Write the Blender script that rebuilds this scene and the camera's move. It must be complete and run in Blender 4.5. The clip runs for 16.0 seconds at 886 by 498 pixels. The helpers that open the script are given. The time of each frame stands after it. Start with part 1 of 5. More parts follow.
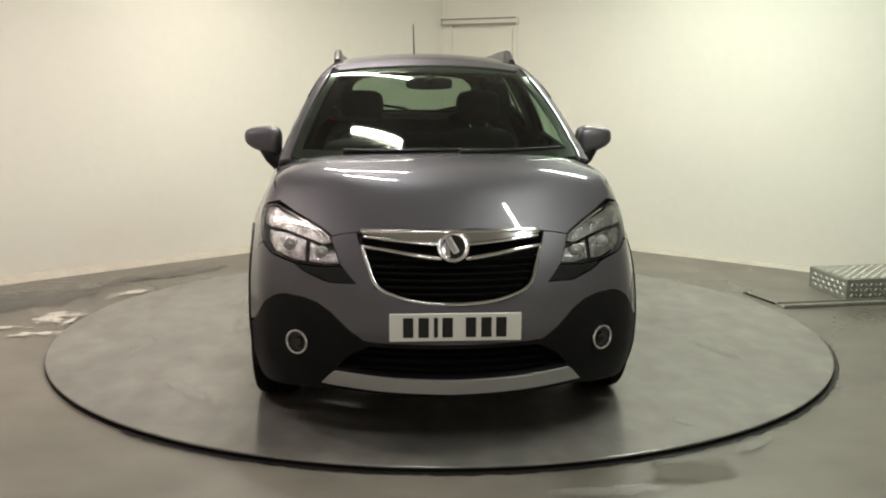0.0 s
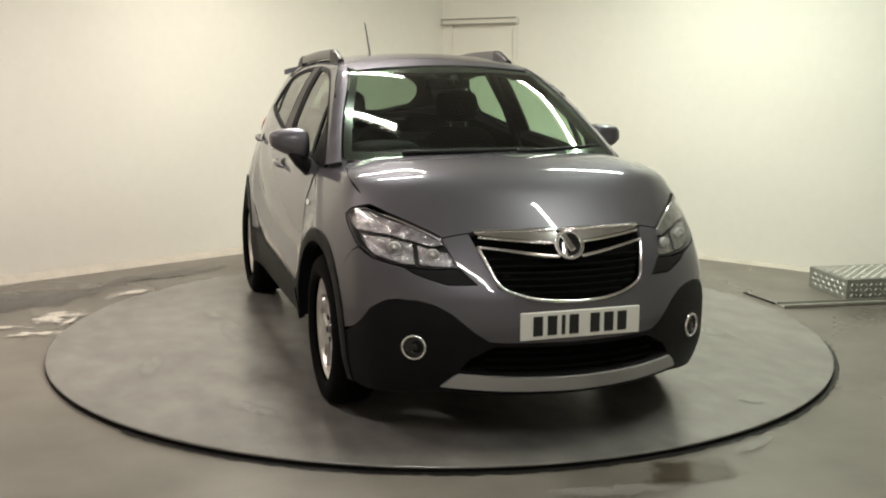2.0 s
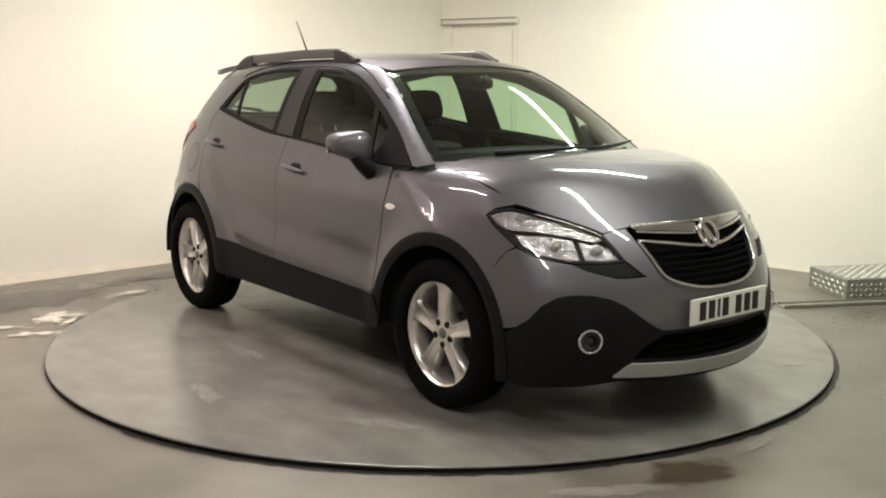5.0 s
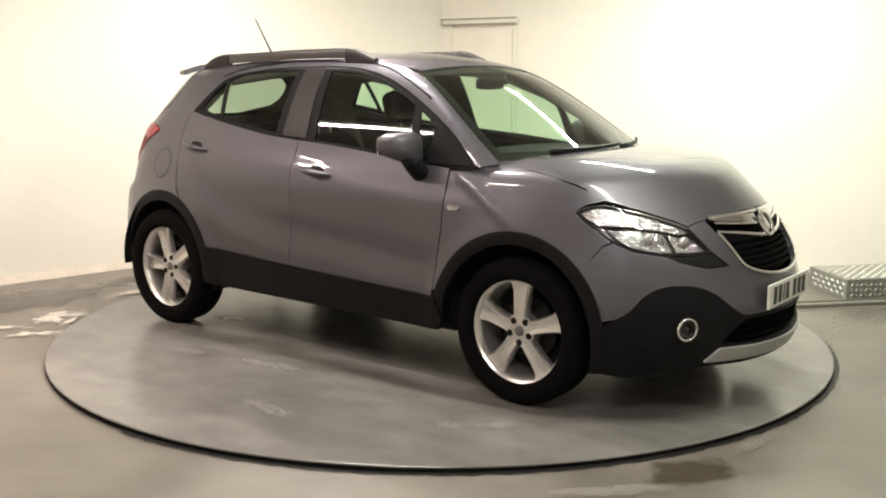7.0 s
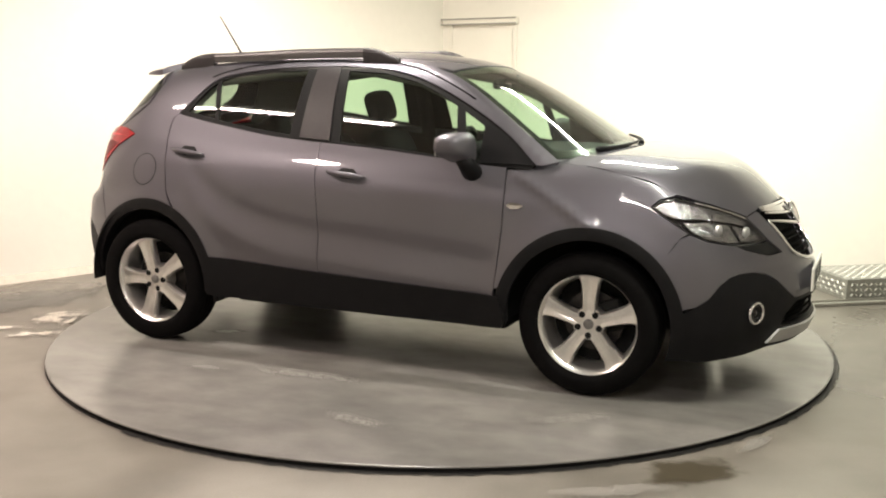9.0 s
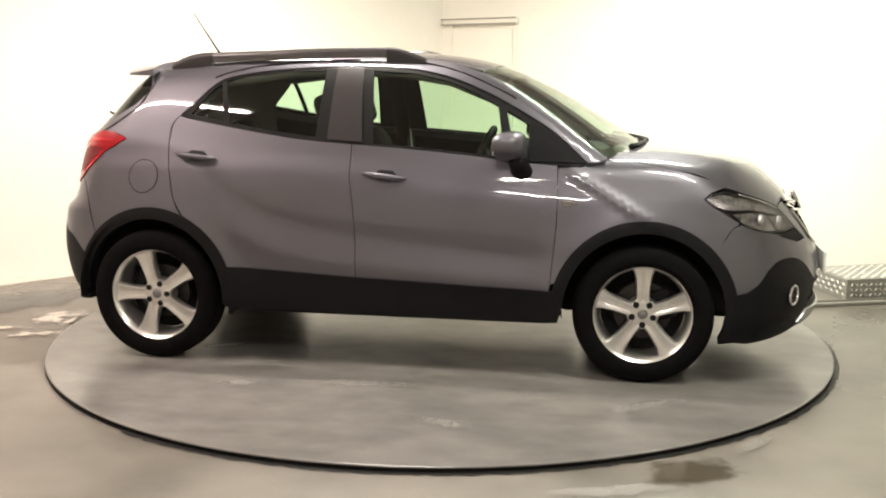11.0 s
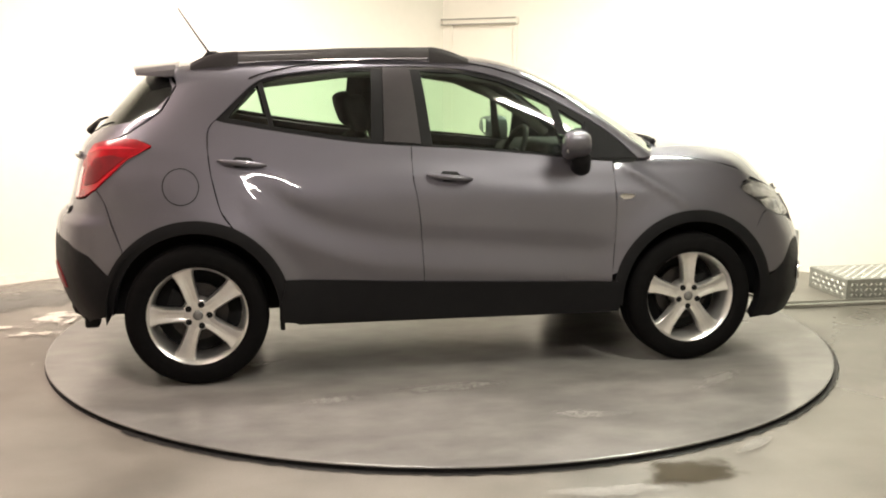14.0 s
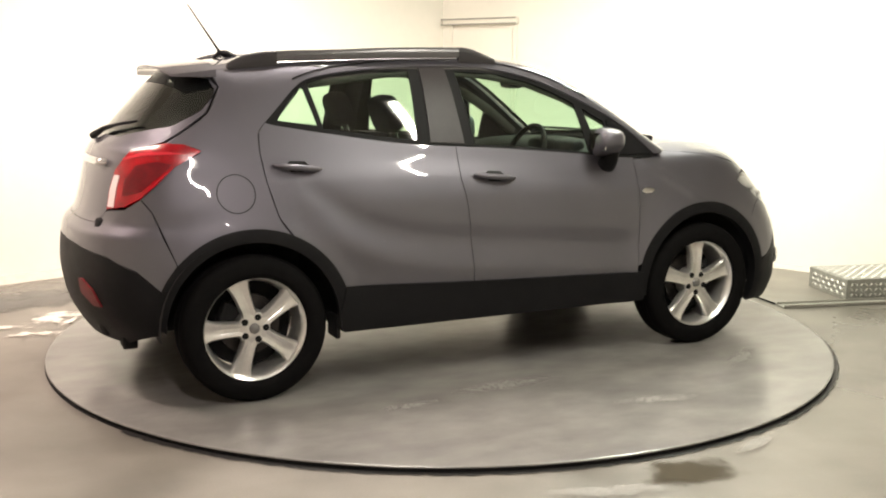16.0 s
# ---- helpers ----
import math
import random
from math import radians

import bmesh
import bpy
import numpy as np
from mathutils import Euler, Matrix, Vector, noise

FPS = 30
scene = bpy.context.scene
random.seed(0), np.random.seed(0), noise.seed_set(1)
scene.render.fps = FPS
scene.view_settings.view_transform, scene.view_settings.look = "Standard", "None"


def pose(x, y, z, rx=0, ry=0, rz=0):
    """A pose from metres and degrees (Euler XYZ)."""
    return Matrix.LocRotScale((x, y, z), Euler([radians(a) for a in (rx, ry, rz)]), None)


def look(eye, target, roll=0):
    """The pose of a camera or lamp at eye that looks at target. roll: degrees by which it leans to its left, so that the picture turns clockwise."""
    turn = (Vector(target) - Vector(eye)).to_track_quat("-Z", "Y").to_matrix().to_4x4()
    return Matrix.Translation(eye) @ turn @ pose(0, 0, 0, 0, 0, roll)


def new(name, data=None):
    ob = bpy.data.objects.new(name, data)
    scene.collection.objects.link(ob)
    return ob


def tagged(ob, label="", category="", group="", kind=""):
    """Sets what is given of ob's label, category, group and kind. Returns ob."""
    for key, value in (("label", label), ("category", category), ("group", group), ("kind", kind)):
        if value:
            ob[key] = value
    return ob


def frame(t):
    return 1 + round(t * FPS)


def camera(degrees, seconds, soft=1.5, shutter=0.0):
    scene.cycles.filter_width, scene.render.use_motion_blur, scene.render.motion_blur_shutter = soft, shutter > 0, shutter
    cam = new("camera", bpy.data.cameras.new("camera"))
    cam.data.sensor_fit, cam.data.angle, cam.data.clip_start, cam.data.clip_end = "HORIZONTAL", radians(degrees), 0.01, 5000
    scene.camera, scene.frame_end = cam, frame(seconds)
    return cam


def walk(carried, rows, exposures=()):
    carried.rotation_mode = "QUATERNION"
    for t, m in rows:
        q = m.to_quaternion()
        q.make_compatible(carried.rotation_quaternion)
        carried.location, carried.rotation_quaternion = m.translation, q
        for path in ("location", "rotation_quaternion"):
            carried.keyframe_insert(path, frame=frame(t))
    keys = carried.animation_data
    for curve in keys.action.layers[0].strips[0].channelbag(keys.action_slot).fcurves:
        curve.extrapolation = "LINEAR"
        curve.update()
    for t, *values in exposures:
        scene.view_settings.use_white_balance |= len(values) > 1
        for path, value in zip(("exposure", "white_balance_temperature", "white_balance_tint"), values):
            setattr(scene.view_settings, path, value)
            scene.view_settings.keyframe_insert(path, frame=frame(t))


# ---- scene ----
# camera on a stand in front of the turntable; it does not move
EYE = Vector((0.0, -6.061, 1.559))
PITCH, YAW, ROLL = radians(-9.851), radians(0.155), 0.208
AIM = EYE + Vector((math.sin(YAW) * math.cos(PITCH), math.cos(YAW) * math.cos(PITCH), math.sin(PITCH)))
cam = camera(46.56, 16.0, soft=2.0)
walk(cam, [(0.0, look(EYE, AIM, ROLL)), (16.0, look(EYE, AIM, ROLL))],
     exposures=[(0.0, -0.2, 6410, 7), (3.0, -0.09, 6430, 8), (4.2, 0.03, 6470, 9), (6.5, 0.36, 6590, 12), (9.0, 0.63, 6680, 13.5), (12.0, 0.77, 6710, 14.5), (16.0, 0.84, 6720, 15)])

# closed windowless workshop: only a faint grey surround outside it
world = bpy.data.worlds.new("world")
world.use_nodes = True
world.node_tree.nodes["Background"].inputs[0].default_value = (0.5, 0.5, 0.5, 1)
world.node_tree.nodes["Background"].inputs[1].default_value = 0.02
scene.world = world

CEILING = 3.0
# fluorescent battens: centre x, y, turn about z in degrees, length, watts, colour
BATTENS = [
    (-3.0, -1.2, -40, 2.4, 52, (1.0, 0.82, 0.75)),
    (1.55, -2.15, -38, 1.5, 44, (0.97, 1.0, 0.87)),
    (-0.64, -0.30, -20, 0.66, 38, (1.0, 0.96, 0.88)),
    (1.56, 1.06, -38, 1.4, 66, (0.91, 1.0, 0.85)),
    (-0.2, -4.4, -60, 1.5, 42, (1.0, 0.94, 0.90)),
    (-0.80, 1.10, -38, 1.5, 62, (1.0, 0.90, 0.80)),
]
TOP = 0.03          # height of the turntable's plate over the floor
RADIUS = 2.2354
HEADINGS = [(0.0, -85.84), (0.5, -82.47), (1.0, -79.02), (1.5, -75.6), (2.0, -72.15), (2.5, -68.72), (3.0, -65.3), (3.5, -61.9),
            (4.0, -58.45), (4.6, -54.35), (5.2, -50.25), (5.8, -46.15), (6.5, -41.36), (7.0, -37.9), (7.5, -34.42), (8.0, -30.92),
            (8.5, -27.44), (9.0, -23.95), (9.6, -19.75), (10.2, -15.55), (10.8, -11.35), (11.5, -6.42), (12.0, -2.93), (12.5, 0.52),
            (13.0, 3.96), (13.5, 7.4), (14.0, 10.82), (14.5, 14.3), (15.0, 17.9), (15.5, 21.5), (16.0, 25.08)]
CAR_X, CAR_Y = -0.1012, -0.0931     # the car's middle against the turntable's axis


# ---- small helpers ----
def link_mesh(name, verts, faces, mat=None, parent=None, label="", smooth=False):
    me = bpy.data.meshes.new(name)
    me.from_pydata([tuple(v) for v in verts], [], [tuple(f) for f in faces])
    me.update()
    if smooth:
        me.polygons.foreach_set("use_smooth", [True] * len(me.polygons))
    if mat:
        me.materials.append(mat)
    ob = new(name, me)
    if parent:
        ob.parent = parent
    return tagged(ob, label)


def part(name, bm, mat, parent=None, label="", smooth=False):
    me = bpy.data.meshes.new(name)
    bmesh.ops.recalc_face_normals(bm, faces=bm.faces)
    bm.to_mesh(me)
    bm.free()
    if smooth:
        me.polygons.foreach_set("use_smooth", [True] * len(me.polygons))
    if mat:
        me.materials.append(mat)
    ob = new(name, me)
    if parent:
        ob.parent = parent
    return tagged(ob, label)


def box(bm, lo, hi, bevel=0.0, seg=2, m=None):
    made = bmesh.ops.create_cube(bm, size=1.0)["verts"]
    for v in made:
        v.co = Vector([lo[i] + (v.co[i] + 0.5) * (hi[i] - lo[i]) for i in range(3)])
    if bevel:
        edges = list({e for v in made for e in v.link_edges})
        out = bmesh.ops.bevel(bm, geom=edges, offset=bevel, segments=seg, profile=0.5, affect="EDGES", clamp_overlap=True)
        made = list({v for f in out["faces"] for v in f.verts} | {v for v in made if v.is_valid})
    if m is not None:
        bmesh.ops.transform(bm, matrix=m, verts=made)
    return made


def lathe(bm, profile, steps=48, m=None, close=False):
    """Turns (radius, height) points about z."""
    rings = []
    for r, h in profile:
        rings.append([bm.verts.new((r * math.cos(2 * math.pi * i / steps), r * math.sin(2 * math.pi * i / steps), h)) for i in range(steps)])
    for a, b in zip(rings, rings[1:] + (rings[:1] if close else [])):
        for i in range(steps):
            j = (i + 1) % steps
            bm.faces.new((a[i], a[j], b[j], b[i]))
    verts = [v for ring in rings for v in ring]
    if m is not None:
        bmesh.ops.transform(bm, matrix=m, verts=verts)
    return verts


def tube(bm, points, radius, sides=8, flat=1.0):
    """A closed-ended tube along points; flat squeezes it along its second axis."""
    pts = [Vector(p) for p in points]
    rings = []
    for i, p in enumerate(pts):
        d = (pts[min(i + 1, len(pts) - 1)] - pts[max(i - 1, 0)]).normalized()
        a = d.cross(Vector((0, 0, 1)) if abs(d.z) < 0.95 else Vector((1, 0, 0))).normalized()
        b = a.cross(d)
        r = float(radius[i] if isinstance(radius, (list, tuple)) else radius)
        rings.append([bm.verts.new(p + r * (math.cos(2 * math.pi * k / sides) * a + flat * math.sin(2 * math.pi * k / sides) * b)) for k in range(sides)])
    for a, b in zip(rings, rings[1:]):
        for k in range(sides):
            bm.faces.new((a[k], a[(k + 1) % sides], b[(k + 1) % sides], b[k]))
    bm.faces.new(rings[0])
    bm.faces.new(rings[-1])


# ---- materials ----
def material(name, color, rough=0.5, metal=0.0, scale=8.0, vary=0.12, bump=0.0, bump_scale=60.0, coat=0.0, fine=90.0, spec=0.5, emit=None):
    """Principled surface whose colour wanders at two scales and whose relief is fine noise."""
    mat = bpy.data.materials.new(name)
    mat.use_nodes = True
    nt = mat.node_tree
    b = nt.nodes["Principled BSDF"]
    b.inputs["Roughness"].default_value, b.inputs["Metallic"].default_value = rough, metal
    b.inputs["Coat Weight"].default_value, b.inputs["Coat Roughness"].default_value = coat, 0.03
    b.inputs["Specular IOR Level"].default_value = spec
    b.inputs["Base Color"].default_value = (*color, 1)
    if emit:
        b.inputs["Emission Color"].default_value, b.inputs["Emission Strength"].default_value = (*emit[0], 1), emit[1]
    if vary or bump:
        co = nt.nodes.new("ShaderNodeTexCoord")
        big, small = nt.nodes.new("ShaderNodeTexNoise"), nt.nodes.new("ShaderNodeTexNoise")
        for n, s, d in ((big, scale, 4), (small, fine, 3)):
            n.inputs["Scale"].default_value, n.inputs["Detail"].default_value = s, d
            nt.links.new(co.outputs["Object"], n.inputs["Vector"])
        if vary:
            add = nt.nodes.new("ShaderNodeMix")
            add.inputs[0].default_value = 0.35
            nt.links.new(big.outputs["Fac"], add.inputs[2])
            nt.links.new(small.outputs["Fac"], add.inputs[3])
            ramp = nt.nodes.new("ShaderNodeValToRGB")
            ramp.color_ramp.elements[0].position, ramp.color_ramp.elements[1].position = 0.3, 0.7
            ramp.color_ramp.elements[0].color = (*[c * (1 - vary) for c in color], 1)
            ramp.color_ramp.elements[1].color = (*[min(1, c * (1 + vary)) for c in color], 1)
            nt.links.new(add.outputs[0], ramp.inputs[0])
            nt.links.new(ramp.outputs[0], b.inputs["Base Color"])
        if bump:
            bn = nt.nodes.new("ShaderNodeBump")
            bn.inputs["Strength"].default_value, bn.inputs["Distance"].default_value = bump, 0.01
            n = nt.nodes.new("ShaderNodeTexNoise")
            n.inputs["Scale"].default_value, n.inputs["Detail"].default_value = bump_scale, 4
            nt.links.new(co.outputs["Object"], n.inputs["Vector"])
            nt.links.new(n.outputs["Fac"], bn.inputs["Height"])
            nt.links.new(bn.outputs[0], b.inputs["Normal"])
    return mat


def floor_material(name, dry, wet, gloss_dry, gloss_wet, scale, streak=(1, 1, 1), edge=(0.42, 0.6)):
    """Concrete or steel with damp, glossier patches over a grain."""
    mat = bpy.data.materials.new(name)
    mat.use_nodes = True
    nt = mat.node_tree
    b = nt.nodes["Principled BSDF"]
    co, mp = nt.nodes.new("ShaderNodeTexCoord"), nt.nodes.new("ShaderNodeMapping")
    mp.inputs["Scale"].default_value = streak
    nt.links.new(co.outputs["Object"], mp.inputs["Vector"])
    big, mid, grain = (nt.nodes.new("ShaderNodeTexNoise") for _ in range(3))
    for n, s, d in ((big, scale, 5), (mid, scale * 5, 5), (grain, 160, 3)):
        n.inputs["Scale"].default_value, n.inputs["Detail"].default_value = s, d
        nt.links.new(mp.outputs[0], n.inputs["Vector"])
    patch = nt.nodes.new("ShaderNodeMapRange")
    patch.interpolation_type = "SMOOTHSTEP"
    patch.inputs[1].default_value, patch.inputs[2].default_value = edge
    nt.links.new(big.outputs["Fac"], patch.inputs[0])
    base = nt.nodes.new("ShaderNodeMix")
    base.data_type = "RGBA"
    base.inputs[6].default_value, base.inputs[7].default_value = (*dry, 1), (*wet, 1)
    nt.links.new(patch.outputs[0], base.inputs[0])
    mott = nt.nodes.new("ShaderNodeMix")
    mott.data_type, mott.blend_type = "RGBA", "OVERLAY"
    mott.inputs[0].default_value = 0.38
    nt.links.new(base.outputs[2], mott.inputs[6])
    nt.links.new(mid.outputs["Fac"], mott.inputs[7])
    fine = nt.nodes.new("ShaderNodeMix")
    fine.data_type, fine.blend_type = "RGBA", "OVERLAY"
    fine.inputs[0].default_value = 0.22
    nt.links.new(mott.outputs[2], fine.inputs[6])
    nt.links.new(grain.outputs["Fac"], fine.inputs[7])
    nt.links.new(fine.outputs[2], b.inputs["Base Color"])
    rough = nt.nodes.new("ShaderNodeMapRange")
    rough.inputs[3].default_value, rough.inputs[4].default_value = gloss_dry, gloss_wet
    nt.links.new(patch.outputs[0], rough.inputs[0])
    nt.links.new(rough.outputs[0], b.inputs["Roughness"])
    bn = nt.nodes.new("ShaderNodeBump")
    bn.inputs["Strength"].default_value, bn.inputs["Distance"].default_value = 0.12, 0.01
    nt.links.new(mid.outputs["Fac"], bn.inputs["Height"])
    nt.links.new(bn.outputs[0], b.inputs["Normal"])
    return mat


WALL = material("white_wall_paint", (0.84, 0.81, 0.735), 0.6, vary=0.03, scale=0.8, fine=14, bump=0.05, bump_scale=30)
CEIL = material("ceiling_paint", (0.5, 0.48, 0.45), 0.7, vary=0.05, scale=1.0)
FLOOR = floor_material("damp_concrete", (0.205, 0.186, 0.160), (0.135, 0.122, 0.103), 0.5, 0.26, 0.55)
PLATE = floor_material("worn_steel_plate", (0.215, 0.204, 0.188), (0.152, 0.146, 0.137), 0.27, 0.19, 0.8, (1, 1.6, 1), (0.28, 0.76))
DARK = material("black_rubber", (0.010, 0.010, 0.010), 0.8, vary=0.1, spec=0.2)
DOORPAINT = material("door_paint", (0.82, 0.79, 0.71), 0.45, vary=0.03, scale=2)
GREYTRIM = material("grey_metal_trim", (0.30, 0.29, 0.255), 0.45, 0.2, vary=0.1)
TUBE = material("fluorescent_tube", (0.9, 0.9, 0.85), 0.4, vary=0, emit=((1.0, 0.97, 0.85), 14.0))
FILLET = material("painted_cement_fillet", (0.60, 0.55, 0.475), 0.55, vary=0.14, scale=5, fine=60, bump=0.2, bump_scale=40)
HOUSING = material("white_enamel", (0.8, 0.8, 0.77), 0.35, vary=0.03)

# ---- room: two long walls that meet behind the turntable, closed behind the camera ----
CORNER = Vector((0.02, 4.25, 0))
LEFT_DIR, RIGHT_DIR = Vector((-0.7496, -0.6619, 0)), Vector((0.7836, -0.6213, 0))
LEFT_END, RIGHT_END, BACK = CORNER + 9.5 * LEFT_DIR, CORNER + 9.5 * RIGHT_DIR, Vector((0.0, -9.5, 0))


def wall(name, a, b, label, thick=0.2):
    d = (b - a).normalized()
    out = Vector((-d.y, d.x, 0))
    if out.dot(Vector((0, -2, 0)) - a) > 0:
        out = -out
    foot = [a, b, b + thick * out, a + thick * out]
    verts = [p + Vector((0, 0, z)) for z in (-0.1, CEILING + 0.05) for p in foot]
    faces = [(0, 1, 2, 3), (4, 5, 6, 7), (0, 1, 5, 4), (1, 2, 6, 5), (2, 3, 7, 6), (3, 0, 4, 7)]
    ob = link_mesh(name, verts, faces, WALL)
    return tagged(ob, label, "wall", "", "structure")


wall("wall_west", CORNER, LEFT_END, "cream white painted workshop wall beside the turntable")
wall("wall_east", CORNER, RIGHT_END, "white painted workshop wall with a flush door")
wall("wall_southwest", LEFT_END, BACK, "plain white workshop wall")
wall("wall_southeast", RIGHT_END, BACK, "plain white workshop wall")


def slab(name, z0, z1, mat, label, category):
    foot = [CORNER + Vector((0, 0.4, 0)), LEFT_END + Vector((-0.4, 0, 0)), BACK + Vector((0, -0.4, 0)), RIGHT_END + Vector((0.4, 0, 0))]
    verts = [p + Vector((0, 0, z)) for z in (z0, z1) for p in foot]
    faces = [(0, 1, 2, 3), (7, 6, 5, 4), (0, 1, 5, 4), (1, 2, 6, 5), (2, 3, 7, 6), (3, 0, 4, 7)]
    ob = link_mesh(name, verts, faces, mat)
    return tagged(ob, label, category, "", "structure")


slab("floor", -0.12, 0.0, FLOOR, "damp stained concrete workshop floor", "floor")
slab("ceiling", CEILING, CEILING + 0.1, CEIL, "plain off-white workshop ceiling", "ceiling")

# low cement skirting along the west wall
side = Vector((LEFT_DIR.y, -LEFT_DIR.x, 0))
if side.y > 0:
    side = -side


def skirting(name, start, direction, length, inward, height, depth):
    bm = bmesh.new()
    n = 24
    a = []
    for i in range(n + 1):
        p = start + direction * (length * i / n)
        wob = 0.012 * noise.noise(Vector((i * 0.7, 3.1, 0)))
        a.append([p + inward * 0.004 + Vector((0, 0, height + wob)), p + inward * (depth * 0.55 + wob) + Vector((0, 0, height * 0.8 + wob)), p + inward * (depth + wob) + Vector((0, 0, -0.004))])
    rows = [[bm.verts.new(q) for q in row] for row in a]
    for r, s in zip(rows, rows[1:]):
        for k in range(2):
            bm.faces.new((r[k], s[k], s[k + 1], r[k + 1]))
    ob = part(name, bm, FILLET, None, smooth=True)
    return tagged(ob, "low cement fillet along the foot of the wall", "skirting", "", "structure")


skirting("baseboard", CORNER, LEFT_DIR, 9.0, side, 0.05, 0.07)
side2 = Vector((-RIGHT_DIR.y, RIGHT_DIR.x, 0))
if side2.y > 0:
    side2 = -side2
skirting("baseboard", CORNER, RIGHT_DIR, 9.0, side2, 0.03, 0.05)


def flush_door():
    """White door in the east wall with a thin metal header over it."""
    door = new("door_1")
    ang = math.atan2(RIGHT_DIR.y, RIGHT_DIR.x)
    p = CORNER + 0.04 * RIGHT_DIR
    door.matrix_world = Matrix.Translation(p) @ Matrix.Rotation(ang, 4, "Z")
    bm = bmesh.new()
    box(bm, (0.10, -0.03, 0.01), (0.80, -0.003, 1.95), 0.004)
    part("leaf", bm, DOORPAINT, door)
    for x in (0.055, 0.805):
        bm = bmesh.new()
        box(bm, (x, -0.025, 0.0), (x + 0.04, -0.003, 1.98), 0.004)
        part("jamb", bm, DOORPAINT, door)
    bm = bmesh.new()
    box(bm, (0.0, -0.05, 1.985), (0.86, -0.003, 2.045), 0.006)
    part("header", bm, DOORPAINT, door)
    for z in (1.985, 2.035):
        bm = bmesh.new()
        box(bm, (-0.02, -0.062, z), (0.86, -0.05, z + 0.014), 0.003)
        part("trim_strip", bm, GREYTRIM, door, "thin grey metal strip")
    tagged(door, "white painted flush door with a grey-edged header", "door", "", "structure")


flush_door()


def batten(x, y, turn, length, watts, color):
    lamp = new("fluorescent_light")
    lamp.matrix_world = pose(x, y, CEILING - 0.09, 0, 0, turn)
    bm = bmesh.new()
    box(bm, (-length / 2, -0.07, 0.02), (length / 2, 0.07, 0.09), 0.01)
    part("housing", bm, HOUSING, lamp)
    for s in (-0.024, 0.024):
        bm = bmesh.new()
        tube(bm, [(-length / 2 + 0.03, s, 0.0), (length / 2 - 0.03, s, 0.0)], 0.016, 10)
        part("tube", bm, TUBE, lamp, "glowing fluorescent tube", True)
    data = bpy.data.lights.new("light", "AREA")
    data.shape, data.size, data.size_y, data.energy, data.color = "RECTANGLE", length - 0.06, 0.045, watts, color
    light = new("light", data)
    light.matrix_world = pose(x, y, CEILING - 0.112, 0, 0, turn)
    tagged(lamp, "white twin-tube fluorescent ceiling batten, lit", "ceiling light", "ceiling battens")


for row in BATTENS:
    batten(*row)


def turntable():
    """Round steel plate that turns in the floor over a dark recess."""
    disc = new("turntable")
    bm = bmesh.new()
    lathe(bm, [(0.001, 0.0), (0.4, 0.0), (0.8, 0.0), (1.2, 0.0), (1.6, 0.0), (2.0, 0.0), (RADIUS - 0.008, 0.0), (RADIUS - 0.002, -0.0015), (RADIUS, -0.004), (RADIUS, -0.008), (RADIUS - 0.05, -0.008)], 160)
    part("plate", bm, PLATE, disc, smooth=False)
    bm = bmesh.new()
    lathe(bm, [(RADIUS - 0.006, -0.0075), (RADIUS - 0.010, -0.031)], 160)
    part("skirt", bm, DARK, disc, "black shadowed skirt under the plate")
    disc.location = (0, 0, TOP)
    return tagged(disc, "round worn grey steel car turntable plate", "turntable")


disc = turntable()
bm = bmesh.new()
lathe(bm, [(RADIUS - 0.06, 0.003), (RADIUS - 0.001, 0.003), (RADIUS + 0.002, 0.0)], 160)
tagged(part("floor_joint", bm, DARK, None), "dark gap in the floor round the turntable", "floor joint", "", "structure")


